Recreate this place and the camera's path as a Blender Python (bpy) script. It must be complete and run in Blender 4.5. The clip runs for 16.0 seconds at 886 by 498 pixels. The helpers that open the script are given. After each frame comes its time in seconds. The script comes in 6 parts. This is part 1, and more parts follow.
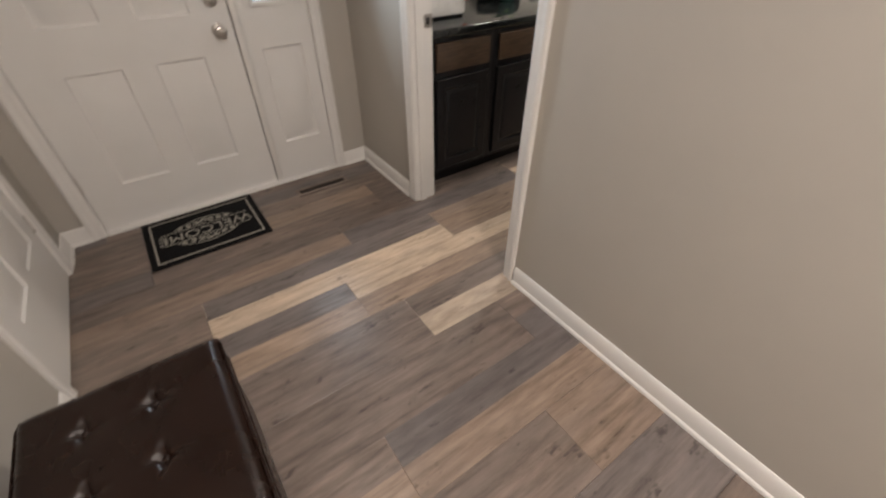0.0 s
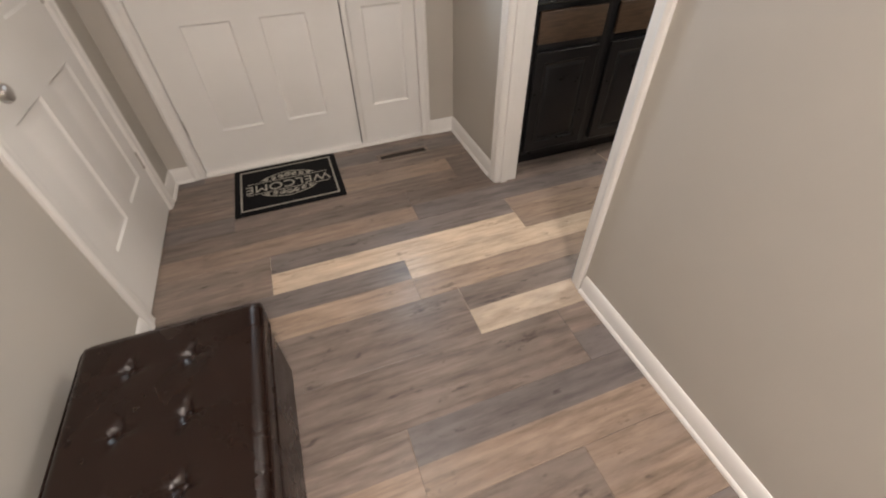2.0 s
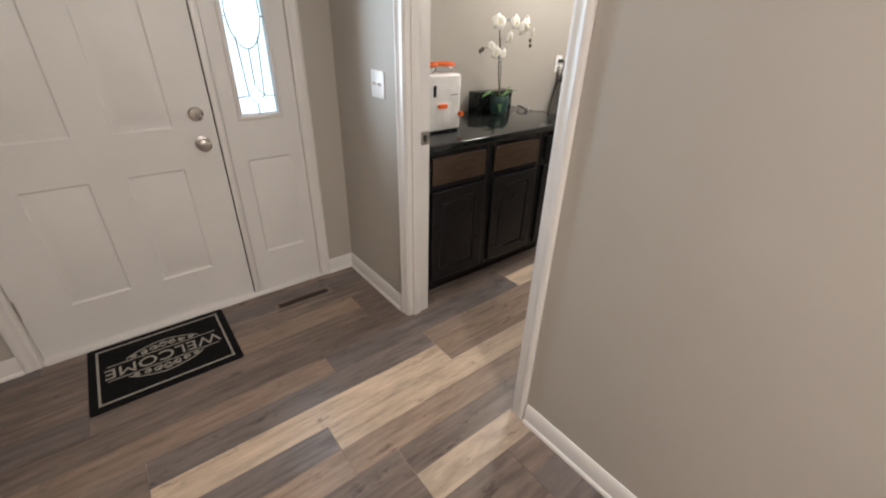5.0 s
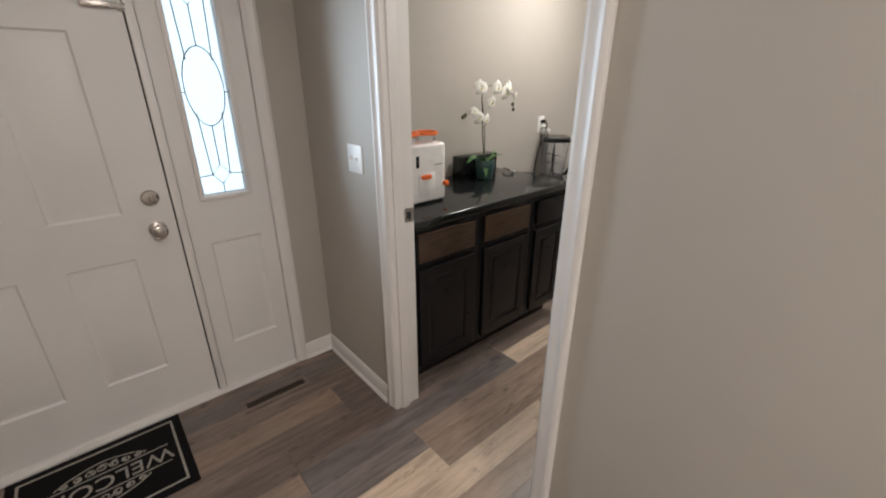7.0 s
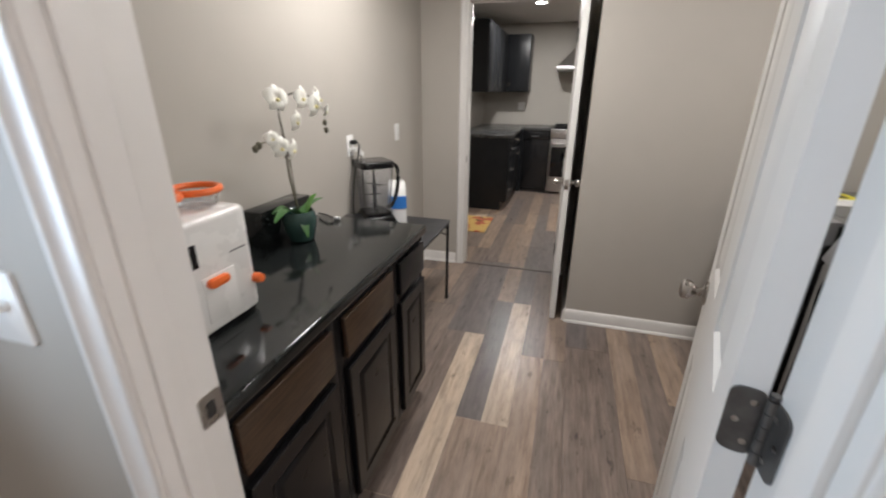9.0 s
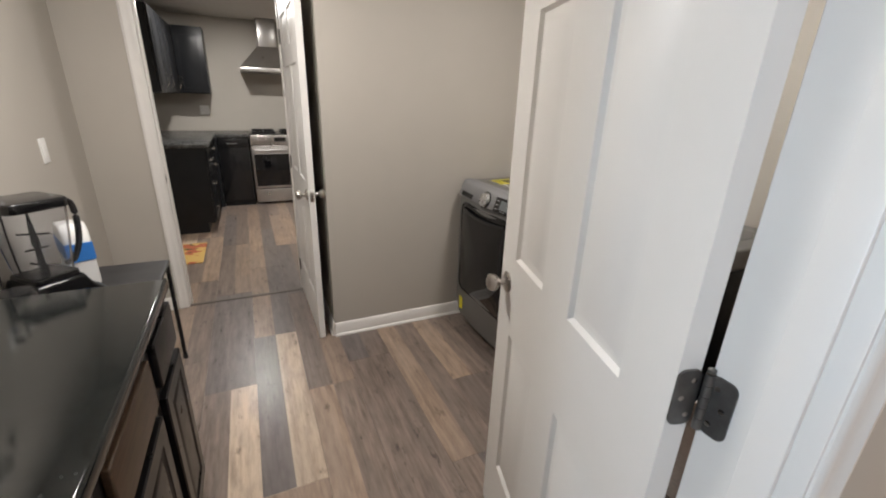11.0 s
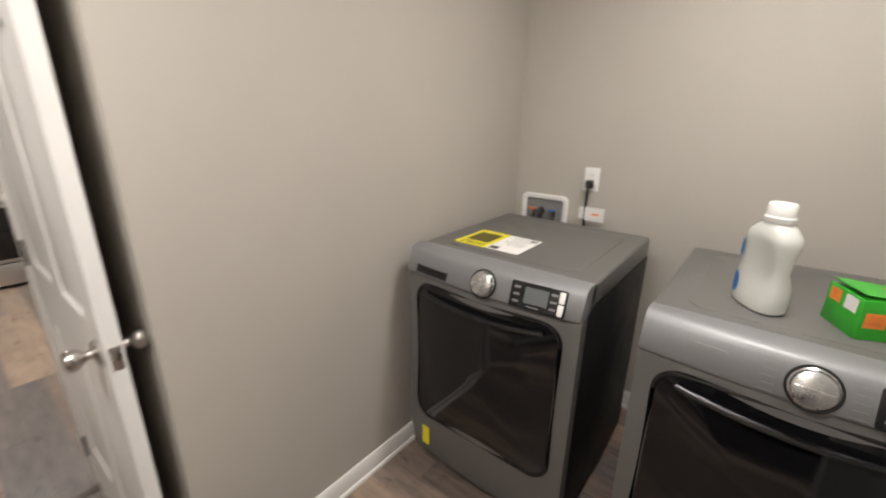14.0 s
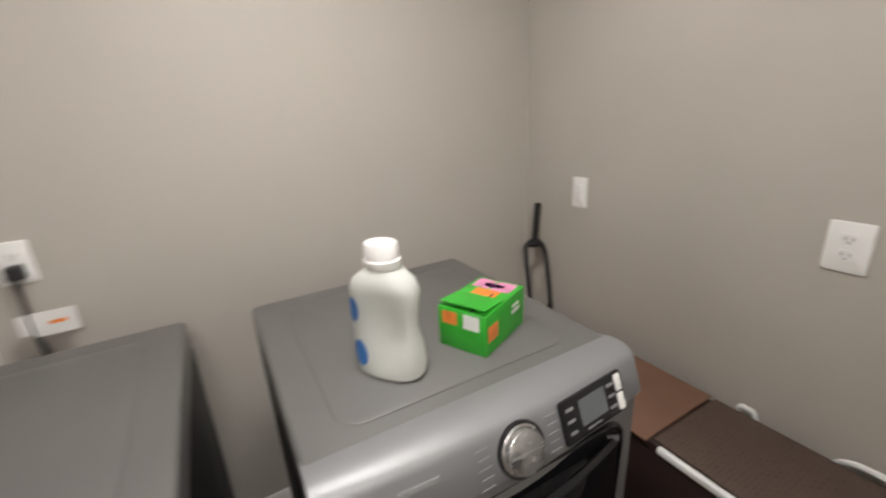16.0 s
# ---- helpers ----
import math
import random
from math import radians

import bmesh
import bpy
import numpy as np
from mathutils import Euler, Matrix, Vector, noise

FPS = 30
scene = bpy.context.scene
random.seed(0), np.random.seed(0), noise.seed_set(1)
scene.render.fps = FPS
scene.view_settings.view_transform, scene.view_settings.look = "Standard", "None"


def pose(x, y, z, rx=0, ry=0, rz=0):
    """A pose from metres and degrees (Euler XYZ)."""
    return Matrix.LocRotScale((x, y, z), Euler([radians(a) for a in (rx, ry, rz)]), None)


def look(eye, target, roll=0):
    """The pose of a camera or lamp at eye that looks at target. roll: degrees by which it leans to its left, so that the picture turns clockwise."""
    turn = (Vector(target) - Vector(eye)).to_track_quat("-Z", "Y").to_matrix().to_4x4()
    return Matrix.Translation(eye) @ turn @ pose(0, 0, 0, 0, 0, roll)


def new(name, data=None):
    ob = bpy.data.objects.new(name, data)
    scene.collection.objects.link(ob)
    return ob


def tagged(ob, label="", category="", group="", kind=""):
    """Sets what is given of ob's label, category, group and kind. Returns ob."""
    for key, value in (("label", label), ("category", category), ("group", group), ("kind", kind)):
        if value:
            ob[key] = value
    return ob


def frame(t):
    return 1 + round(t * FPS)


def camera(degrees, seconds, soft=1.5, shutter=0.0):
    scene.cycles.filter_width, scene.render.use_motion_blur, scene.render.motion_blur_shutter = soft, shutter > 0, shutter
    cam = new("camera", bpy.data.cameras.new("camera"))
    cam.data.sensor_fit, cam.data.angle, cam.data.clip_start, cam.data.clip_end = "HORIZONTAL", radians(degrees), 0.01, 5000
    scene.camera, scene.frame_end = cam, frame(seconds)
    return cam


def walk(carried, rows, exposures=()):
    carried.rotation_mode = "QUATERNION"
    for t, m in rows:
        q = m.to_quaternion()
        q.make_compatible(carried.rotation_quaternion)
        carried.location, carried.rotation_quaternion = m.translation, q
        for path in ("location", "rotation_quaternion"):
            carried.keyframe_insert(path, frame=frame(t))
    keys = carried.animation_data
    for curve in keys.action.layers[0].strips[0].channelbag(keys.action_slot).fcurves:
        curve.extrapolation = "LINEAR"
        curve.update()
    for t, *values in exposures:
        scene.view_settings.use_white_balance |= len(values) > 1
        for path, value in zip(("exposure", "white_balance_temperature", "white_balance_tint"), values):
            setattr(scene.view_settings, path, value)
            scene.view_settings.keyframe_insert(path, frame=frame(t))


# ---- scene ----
cam = camera(94.1, 16.0, soft=2.0, shutter=0.4)
PATH = [
    (0, (0.026, 0.029, 1.389), (0.917, 1.277, 0.105), 0.2),
    (0.5, (0.112, 0.029, 1.375), (0.724, 1.298, -0.044), 1.7),
    (1, (0.169, -0.001, 1.383), (0.637, 1.327, -0.038), 0.4),
    (1.5, (0.178, 0.008, 1.386), (0.591, 1.37, -0.02), -0.7),
    (2, (0.189, 0.112, 1.379), (0.665, 1.461, -0.018), -1.3),
    (2.5, (0.137, 0.22, 1.38), (0.785, 1.546, 0.03), -1.4),
    (3, (0.105, 0.301, 1.388), (0.89, 1.629, 0.115), -1.5),
    (3.5, (0.112, 0.316, 1.381), (1.001, 1.595, 0.125), 1.1),
    (4, (0.118, 0.316, 1.397), (1.076, 1.62, 0.221), 1.8),
    (4.5, (0.12, 0.307, 1.416), (1.153, 1.651, 0.356), 1.8),
    (7, (0.27, 0.522, 1.479), (1.483, 1.921, 0.722), 0.1),
    (7.5, (0.431, 0.685, 1.494), (1.672, 2.073, 0.765), -0.8),
    (8, (0.547, 0.904, 1.49), (1.999, 2.095, 0.802), -0.4),
    (8.5, (0.651, 1.145, 1.488), (2.313, 1.996, 0.772), -0.1),
    (9, (0.806, 1.311, 1.465), (2.599, 1.835, 0.751), 0.3),
    (9.5, (0.931, 1.441, 1.47), (2.791, 1.519, 0.74), 0.3),
    (10, (0.963, 1.573, 1.479), (2.713, 0.927, 0.758), 1.7),
    (10.2, (0.968, 1.589, 1.478), (2.651, 0.779, 0.761), 1.6),
    (12.3, (1.206, 1.559, 1.495), (3.026, 0.969, 0.912), 4.0),
    (12.5, (1.298, 1.512, 1.479), (3.134, 0.989, 0.881), 4.5),
    (13, (1.66, 1.532, 1.449), (3.421, 0.818, 0.828), 3.2),
    (13.5, (1.973, 1.533, 1.467), (3.473, 0.375, 0.827), 2.6),
    (14, (2.3, 1.469, 1.485), (3.481, -0.022, 0.866), 0.8),
    (14.5, (2.474, 1.429, 1.508), (3.102, -0.368, 0.893), 1.5),
    (15, (2.573, 1.354, 1.515), (2.781, -0.526, 0.866), -0.4),
    (15.5, (2.582, 1.104, 1.506), (2.334, -0.798, 0.94), -2.6),
    (16, (2.52, 0.85, 1.513), (1.601, -0.808, 0.876), -3.1),
]
EXPOSURES = [
    (0.0, 0.02, 6550, 10), (0.7, 0.33, 6550, 10), (1.5, 0.38, 6550, 10), (3.0, 0.40, 6500, 10), (4.5, 0.18, 6500, 10), (7.0, -0.2, 6350, 10), (8.0, -0.28, 6300, 10), (8.6, 0.0, 6100, 10), (9.2, -0.03, 6100, 10),
    (10.2, 0.06, 6200, 10), (12.5, 0.03, 6500, 10), (13.5, 0.26, 6450, 10), (15.0, 0.32, 6250, 10), (16.0, 0.26, 6200, 10),
]
walk(cam, [(t, look(eye, target, roll)) for t, eye, target, roll in PATH], EXPOSURES)

# ---- world, lamps, exposure ----
world = bpy.data.worlds.new("world")
scene.world = world
world.use_nodes = True
wt = world.node_tree
sky = wt.nodes.new("ShaderNodeTexSky")
sky.sky_type = 'NISHITA'
sky.sun_disc = False
sky.sun_elevation = radians(48)
sky.sun_rotation = radians(150)
wt.links.new(sky.outputs["Color"], wt.nodes["Background"].inputs["Color"])
wt.nodes["Background"].inputs["Strength"].default_value = 0.12

sun_data = bpy.data.lights.new("sun", 'SUN')
sun_data.energy = 2.5
sun_data.angle = radians(0.53)
sun_data.color = (1.0, 0.95, 0.88)
sun = new("sun", sun_data)
sun.matrix_world = look((0, 0, 10), (0.6, 0.9, 8.6))


def disc_lamp(name, x, y, z, watts, radius, color):
    d = bpy.data.lights.new(name, 'AREA')
    d.shape = 'DISK'
    d.size = radius * 2
    d.energy = watts
    d.color = color
    ob = new(name, d)
    ob.matrix_world = pose(x, y, z)
    return ob


WARM = (1.0, 0.895, 0.83)
# weak added fill over the entry; no fixture is known there
disc_lamp("entry_fill", 0.38, 1.25, 2.41, 5, 0.16, WARM)
disc_lamp("hall_lamp", 0.38, -0.85, 2.41, 50, 0.20, WARM)
disc_lamp("laundry_lamp", 2.72, 1.86, 2.41, 29, 0.22, (1.0, 0.93, 0.86))
disc_lamp("laundry_lamp", 2.30, 0.30, 2.41, 19, 0.15, (1.0, 0.93, 0.86))
disc_lamp("kitchen_lamp", 6.42, 1.770, 2.425, 38, 0.07, (1.0, 0.94, 0.87))
# extra fill without a fixture, added to lift the kitchen's brightness
disc_lamp("kitchen_lamp", 5.4, 0.4, 2.425, 27, 0.10, (1.0, 0.94, 0.87))
# daylight through the sidelight glass
dl = bpy.data.lights.new("sidelight_daylight", 'AREA')
dl.shape = 'RECTANGLE'
dl.size, dl.size_y = 0.18, 0.80
dl.energy = 6.5
dl.spread = radians(115)
dl.color = (0.72, 0.86, 1.0)
new("sidelight_daylight", dl).matrix_world = pose(0.715, 2.50, 1.43, -90, 0, 0)

# ---- materials ----
def nodes_of(name):
    m = bpy.data.materials.new(name)
    m.use_nodes = True
    return m, m.node_tree.nodes, m.node_tree.links, m.node_tree.nodes["Principled BSDF"]


def mix_color(n, l, fac, a, b, mode='MIX'):
    mx = n.new("ShaderNodeMix")
    mx.data_type = 'RGBA'
    mx.blend_type = mode
    for sock, val in ((mx.inputs[0], fac), (mx.inputs[6], a), (mx.inputs[7], b)):
        if hasattr(val, "is_linked"):
            l.new(val, sock)
        elif isinstance(val, (int, float)):
            sock.default_value = val
        else:
            sock.default_value = (*val, 1) if len(val) == 3 else val
    return mx.outputs[2]


def tex(n, l, scale, detail=4, rough=0.55, stretch=(1, 1, 1), space="Object", seed_object=False):
    tc = n.new("ShaderNodeTexCoord")
    mp = n.new("ShaderNodeMapping")
    mp.inputs["Scale"].default_value = stretch
    l.new(tc.outputs[space], mp.inputs["Vector"])
    nz = n.new("ShaderNodeTexNoise")
    nz.inputs["Scale"].default_value = scale
    nz.inputs["Detail"].default_value = detail
    nz.inputs["Roughness"].default_value = rough
    if seed_object:
        oi = n.new("ShaderNodeObjectInfo")
        mul = n.new("ShaderNodeVectorMath")
        mul.operation = 'MULTIPLY_ADD'
        mul.inputs[1].default_value = (37.0, 91.0, 53.0)
        l.new(oi.outputs["Random"], mul.inputs[0])
        l.new(mp.outputs["Vector"], mul.inputs[2])
        l.new(mul.outputs["Vector"], nz.inputs["Vector"])
    else:
        l.new(mp.outputs["Vector"], nz.inputs["Vector"])
    return nz.outputs["Fac"]


def ramp(n, l, src, stops):
    r = n.new("ShaderNodeValToRGB")
    e = r.color_ramp.elements
    while len(e) < len(stops):
        e.new(0.5)
    for el, (p, c) in zip(e, stops):
        el.position = p
        el.color = (c, c, c, 1) if isinstance(c, (int, float)) else (*c, 1)
    l.new(src, r.inputs["Fac"])
    return r.outputs["Color"]


def bump(n, l, bsdf, src, strength, dist=0.002):
    b = n.new("ShaderNodeBump")
    b.inputs["Strength"].default_value = strength
    b.inputs["Distance"].default_value = dist
    l.new(src, b.inputs["Height"])
    l.new(b.outputs["Normal"], bsdf.inputs["Normal"])


def plain(name, color, rough=0.5, metal=0.0, vary=0.06, scale=9, grain=260, grain_bump=0.08, spec=0.5, coat=0.0, stretch=(1, 1, 1)):
    """A surface with broad and fine variation in colour, roughness and relief."""
    m, n, l, b = nodes_of(name)
    broad = tex(n, l, scale, 3, 0.6)
    fine = tex(n, l, grain, 2, 0.5, stretch)
    dark = tuple(c * (1 - vary) for c in color)
    light = tuple(min(1, c * (1 + vary)) for c in color)
    l.new(mix_color(n, l, ramp(n, l, broad, [(0.3, 0.0), (0.7, 1.0)]), dark, light), b.inputs["Base Color"])
    l.new(ramp(n, l, broad, [(0.2, max(0.0, rough - 0.05)), (0.8, min(1.0, rough + 0.06))]), b.inputs["Roughness"])
    b.inputs["Metallic"].default_value = metal
    b.inputs["Specular IOR Level"].default_value = spec
    b.inputs["Coat Weight"].default_value = coat
    b.inputs["Coat Roughness"].default_value = 0.12
    if grain_bump:
        bump(n, l, b, fine, grain_bump, 0.001)
    return m


M = {}
M["wall"] = plain("greige wall paint", (0.455, 0.425, 0.38), 0.62, vary=0.025, scale=2.2, grain=180, grain_bump=0.12, spec=0.35)
M["ceiling"] = plain("flat white ceiling paint", (0.72, 0.70, 0.66), 0.85, vary=0.02, scale=3, grain=120, grain_bump=0.2, spec=0.2)
M["trim"] = plain("white semi-gloss trim paint", (0.76, 0.74, 0.71), 0.33, vary=0.02, scale=6, grain=90, grain_bump=0.04)
M["door"] = plain("white satin door paint", (0.75, 0.735, 0.71), 0.38, vary=0.02, scale=4, grain=140, grain_bump=0.06, stretch=(1, 1, 0.1))
M["nickel"] = plain("brushed nickel", (0.50, 0.47, 0.44), 0.28, 1.0, 0.05, 20, 400, 0.03)
M["dark_metal"] = plain("dark aged hinge metal", (0.16, 0.155, 0.15), 0.42, 0.8, 0.2, 40, 500, 0.1)
M["black_paint"] = plain("black painted cabinet wood", (0.007, 0.0066, 0.0074), 0.30, vary=0.25, scale=14, grain=70, grain_bump=0.06, spec=0.30, stretch=(1, 1, 0.15))
M["counter"] = plain("black polished counter stone", (0.012, 0.014, 0.014), 0.10, vary=0.5, scale=60, grain=500, grain_bump=0.0)
M["table_top"] = plain("charcoal vinyl table top", (0.030, 0.031, 0.034), 0.45, vary=0.12, scale=10, grain=600, grain_bump=0.15)
M["black_metal"] = plain("black powder coated steel", (0.012, 0.012, 0.013), 0.4, 0.3, 0.1)
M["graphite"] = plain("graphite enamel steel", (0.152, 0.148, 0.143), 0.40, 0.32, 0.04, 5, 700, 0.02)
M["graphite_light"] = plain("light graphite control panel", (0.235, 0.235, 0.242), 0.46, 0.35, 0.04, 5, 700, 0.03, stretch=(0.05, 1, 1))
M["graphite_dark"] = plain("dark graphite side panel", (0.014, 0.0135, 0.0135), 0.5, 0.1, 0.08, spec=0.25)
M["black_glass"] = plain("black smoked door glass", (0.006, 0.006, 0.007), 0.06, vary=0.2, grain_bump=0.0)
M["gloss_black"] = plain("gloss black plastic", (0.010, 0.010, 0.011), 0.16, vary=0.1, grain_bump=0.0)
M["chrome"] = plain("polished chrome", (0.72, 0.72, 0.72), 0.12, 1.0, 0.03, grain_bump=0.0)
M["dial_metal"] = plain("brushed bright dial metal", (0.58, 0.58, 0.58), 0.26, 0.95, 0.06, 30, 500, 0.05)
M["lcd"] = plain("grey display glass", (0.11, 0.12, 0.125), 0.12, vary=0.06, grain_bump=0.0)
M["white_plastic"] = plain("white plastic", (0.80, 0.795, 0.775), 0.35, vary=0.015, grain_bump=0.02)
M["ivory"] = plain("glossy white machine plastic", (0.78, 0.77, 0.745), 0.26, vary=0.015, grain_bump=0.0)
M["orange"] = plain("orange plastic", (0.85, 0.165, 0.03), 0.35, vary=0.05, grain_bump=0.0)
M["green_card"] = plain("bright green printed card", (0.035, 0.36, 0.025), 0.38, vary=0.12, scale=22, grain=300)
M["yellow_print"] = plain("yellow printed sticker", (0.75, 0.66, 0.02), 0.4, vary=0.03)
M["paper"] = plain("white label paper", (0.74, 0.73, 0.71), 0.55, vary=0.03)
M["print_black"] = plain("black print", (0.02, 0.02, 0.02), 0.5)
M["print_olive"] = plain("dark olive print", (0.09, 0.075, 0.01), 0.5)
M["print_grey"] = plain("grey print", (0.21, 0.21, 0.21), 0.5)
M["blue"] = plain("blue print", (0.03, 0.17, 0.52), 0.4, vary=0.1)
M["purple"] = plain("purple print", (0.20, 0.03, 0.20), 0.45, vary=0.2, scale=40)
M["pink"] = plain("pink print", (0.62, 0.24, 0.40), 0.45, vary=0.2, scale=40)
M["orange_print"] = plain("orange print", (0.75, 0.22, 0.04), 0.45, vary=0.2, scale=40)
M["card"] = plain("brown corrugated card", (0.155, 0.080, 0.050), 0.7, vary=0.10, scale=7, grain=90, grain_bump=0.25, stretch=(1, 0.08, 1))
M["black_fabric"] = plain("black fork foam", (0.012, 0.011, 0.012), 0.6, grain_bump=0.2)
M["register"] = plain("dark bronze floor register", (0.055, 0.042, 0.032), 0.45, 0.6, 0.15)
M["splash"] = plain("dark grey stone counter", (0.055, 0.055, 0.054), 0.26, vary=0.25, scale=50)
M["steel"] = plain("brushed stainless steel", (0.55, 0.54, 0.53), 0.30, 1.0, 0.05, 6, 600, 0.05, stretch=(0.05, 1, 1))
M["kitchen_black"] = plain("charcoal painted kitchen wood", (0.013, 0.014, 0.016), 0.34, vary=0.15, scale=8, spec=0.28)
M["leaf"] = plain("orchid leaf", (0.045, 0.13, 0.03), 0.35, vary=0.25, scale=25)
M["leaf_bright"] = plain("bright orchid leaf", (0.11, 0.36, 0.03), 0.35, vary=0.15, scale=25)
M["petal"] = plain("white orchid petal", (0.86, 0.85, 0.78), 0.55, vary=0.04, scale=60)
M["petal_heart"] = plain("yellow orchid heart", (0.82, 0.74, 0.36), 0.5, vary=0.15, scale=60)
M["stem"] = plain("brown orchid stem", (0.085, 0.075, 0.045), 0.55, vary=0.2)
M["pot"] = plain("dark green glazed pot", (0.030, 0.066, 0.058), 0.18, vary=0.2, scale=14, grain_bump=0.0)
M["cord"] = plain("black rubber cord", (0.015, 0.015, 0.015), 0.5)
M["threshold"] = plain("dark vinyl transition strip", (0.10, 0.085, 0.075), 0.45)
M["sidewalk"] = plain("pale concrete outside", (0.45, 0.44, 0.42), 0.8, vary=0.1)


def translucent(name, color, rough, trans, alpha_mix=0.0):
    m, n, l, b = nodes_of(name)
    b.inputs["Base Color"].default_value = (*color, 1)
    b.inputs["Roughness"].default_value = rough
    b.inputs["Transmission Weight"].default_value = trans
    b.inputs["IOR"].default_value = 1.3
    return m


M["milky"] = translucent("milky bottle plastic", (0.80, 0.815, 0.775), 0.30, 0.35)
M["clear"] = translucent("clear pitcher plastic", (0.93, 0.94, 0.96), 0.05, 0.96)
M["clear"].node_tree.nodes["Principled BSDF"].inputs["IOR"].default_value = 1.12
M["window_glass"] = translucent("obscure leaded window glass", (0.95, 0.98, 1.0), 0.22, 1.0)


def leather_material():
    m, n, l, b = nodes_of("dark brown bonded leather")
    vo = n.new("ShaderNodeTexVoronoi")
    vo.inputs["Scale"].default_value = 420
    broad = tex(n, l, 7, 4)
    l.new(mix_color(n, l, broad, (0.0095, 0.0040, 0.0026), (0.018, 0.0074, 0.0046)), b.inputs["Base Color"])
    l.new(ramp(n, l, broad, [(0.3, 0.24), (0.7, 0.34)]), b.inputs["Roughness"])
    b.inputs["Specular IOR Level"].default_value = 0.36
    bump(n, l, b, vo.outputs["Distance"], 0.12, 0.001)
    return m


def stained_wood():
    m, n, l, b = nodes_of("brown stained drawer wood")
    g = tex(n, l, 14, 6, 0.6, (1.0, 6, 9))
    l.new(ramp(n, l, g, [(0.3, (0.028, 0.015, 0.008)), (0.55, (0.056, 0.032, 0.017)), (0.75, (0.080, 0.047, 0.026))]), b.inputs["Base Color"])
    b.inputs["Roughness"].default_value = 0.42
    bump(n, l, b, g, 0.15, 0.001)
    return m


def woven_card():
    """Dark brown tray surface with rows of small dashes."""
    m, n, l, b = nodes_of("dark brown dashed box top")
    tc = n.new("ShaderNodeTexCoord")
    br = n.new("ShaderNodeTexBrick")
    br.inputs["Scale"].default_value = 22
    br.inputs["Color1"].default_value = (0.045, 0.027, 0.020, 1)
    br.inputs["Color2"].default_value = (0.075, 0.048, 0.036, 1)
    br.inputs["Mortar"].default_value = (0.105, 0.070, 0.052, 1)
    br.inputs["Mortar Size"].default_value = 0.03
    l.new(tc.outputs["Object"], br.inputs["Vector"])
    nz = tex(n, l, 30, 3)
    l.new(mix_color(n, l, nz, br.outputs["Color"], (0.085, 0.056, 0.043)), b.inputs["Base Color"])
    b.inputs["Roughness"].default_value = 0.5
    bump(n, l, b, br.outputs["Fac"], 0.3, 0.001)
    return m


def plank_material(name, lo, mid, hi, blotch):
    """Printed vinyl plank: long grain, knots, grey wash; each piece differs by its own random shift."""
    m, n, l, b = nodes_of(name)
    grain = tex(n, l, 15, 8, 0.66, (0.20, 2.4, 1), seed_object=True)
    mottle = tex(n, l, 16, 5, 0.62, (0.45, 1.5, 1), seed_object=True)
    wash = tex(n, l, 3.4, 4, 0.6, (0.55, 2.2, 1), seed_object=True)
    knots = tex(n, l, 13.0, 3, 0.75, (0.55, 1.3, 1), seed_object=True)
    c = ramp(n, l, grain, [(0.28, lo), (0.50, mid), (0.74, hi)])
    c = mix_color(n, l, ramp(n, l, wash, [(0.42, 0.0), (0.64, 0.6)]), c, blotch)
    c = mix_color(n, l, ramp(n, l, knots, [(0.61, 0.0), (0.72, 0.75)]), c, tuple(v * 0.5 for v in lo))
    c = mix_color(n, l, 1.0, c, ramp(n, l, mottle, [(0.30, 0.78), (0.5, 1.0), (0.70, 1.12)]), 'MULTIPLY')
    oi = n.new("ShaderNodeObjectInfo")
    tone = ramp(n, l, oi.outputs["Random"], [(0.0, (0.84, 0.83, 0.83)), (0.5, (1.0, 0.98, 0.96)), (1.0, (1.12, 1.09, 1.05))])
    l.new(mix_color(n, l, 1.0, c, tone, 'MULTIPLY'), b.inputs["Base Color"])
    l.new(ramp(n, l, grain, [(0.3, 0.27), (0.7, 0.40)]), b.inputs["Roughness"])
    b.inputs["Specular IOR Level"].default_value = 0.45
    bump(n, l, b, grain, 0.10, 0.001)
    return m


def mat_fabric():
    m, n, l, b = nodes_of("black ribbed door mat")
    g = tex(n, l, 300, 2)
    l.new(ramp(n, l, g, [(0.3, (0.003, 0.003, 0.0035)), (0.7, (0.009, 0.0085, 0.009))]), b.inputs["Base Color"])
    b.inputs["Roughness"].default_value = 0.95
    b.inputs["Specular IOR Level"].default_value = 0.2
    bump(n, l, b, g, 0.6, 0.003)
    return m


def floral():
    m, n, l, b = nodes_of("yellow floral kitchen mat print")
    f = tex(n, l, 7, 2, 0.4)
    g = tex(n, l, 9, 2, 0.4, (1.3, 1, 1))
    c = mix_color(n, l, ramp(n, l, f, [(0.52, 0.0), (0.56, 1.0)]), (0.50, 0.33, 0.10), (0.36, 0.09, 0.04))
    c = mix_color(n, l, ramp(n, l, g, [(0.64, 0.0), (0.67, 1.0)]), c, (0.06, 0.07, 0.02))
    l.new(c, b.inputs["Base Color"])
    b.inputs["Roughness"].default_value = 0.9
    return m


def glow(name, color, strength):
    m, n, l, b = nodes_of(name)
    b.inputs["Base Color"].default_value = (*color, 1)
    b.inputs["Emission Color"].default_value = (*color, 1)
    b.inputs["Emission Strength"].default_value = strength
    return m


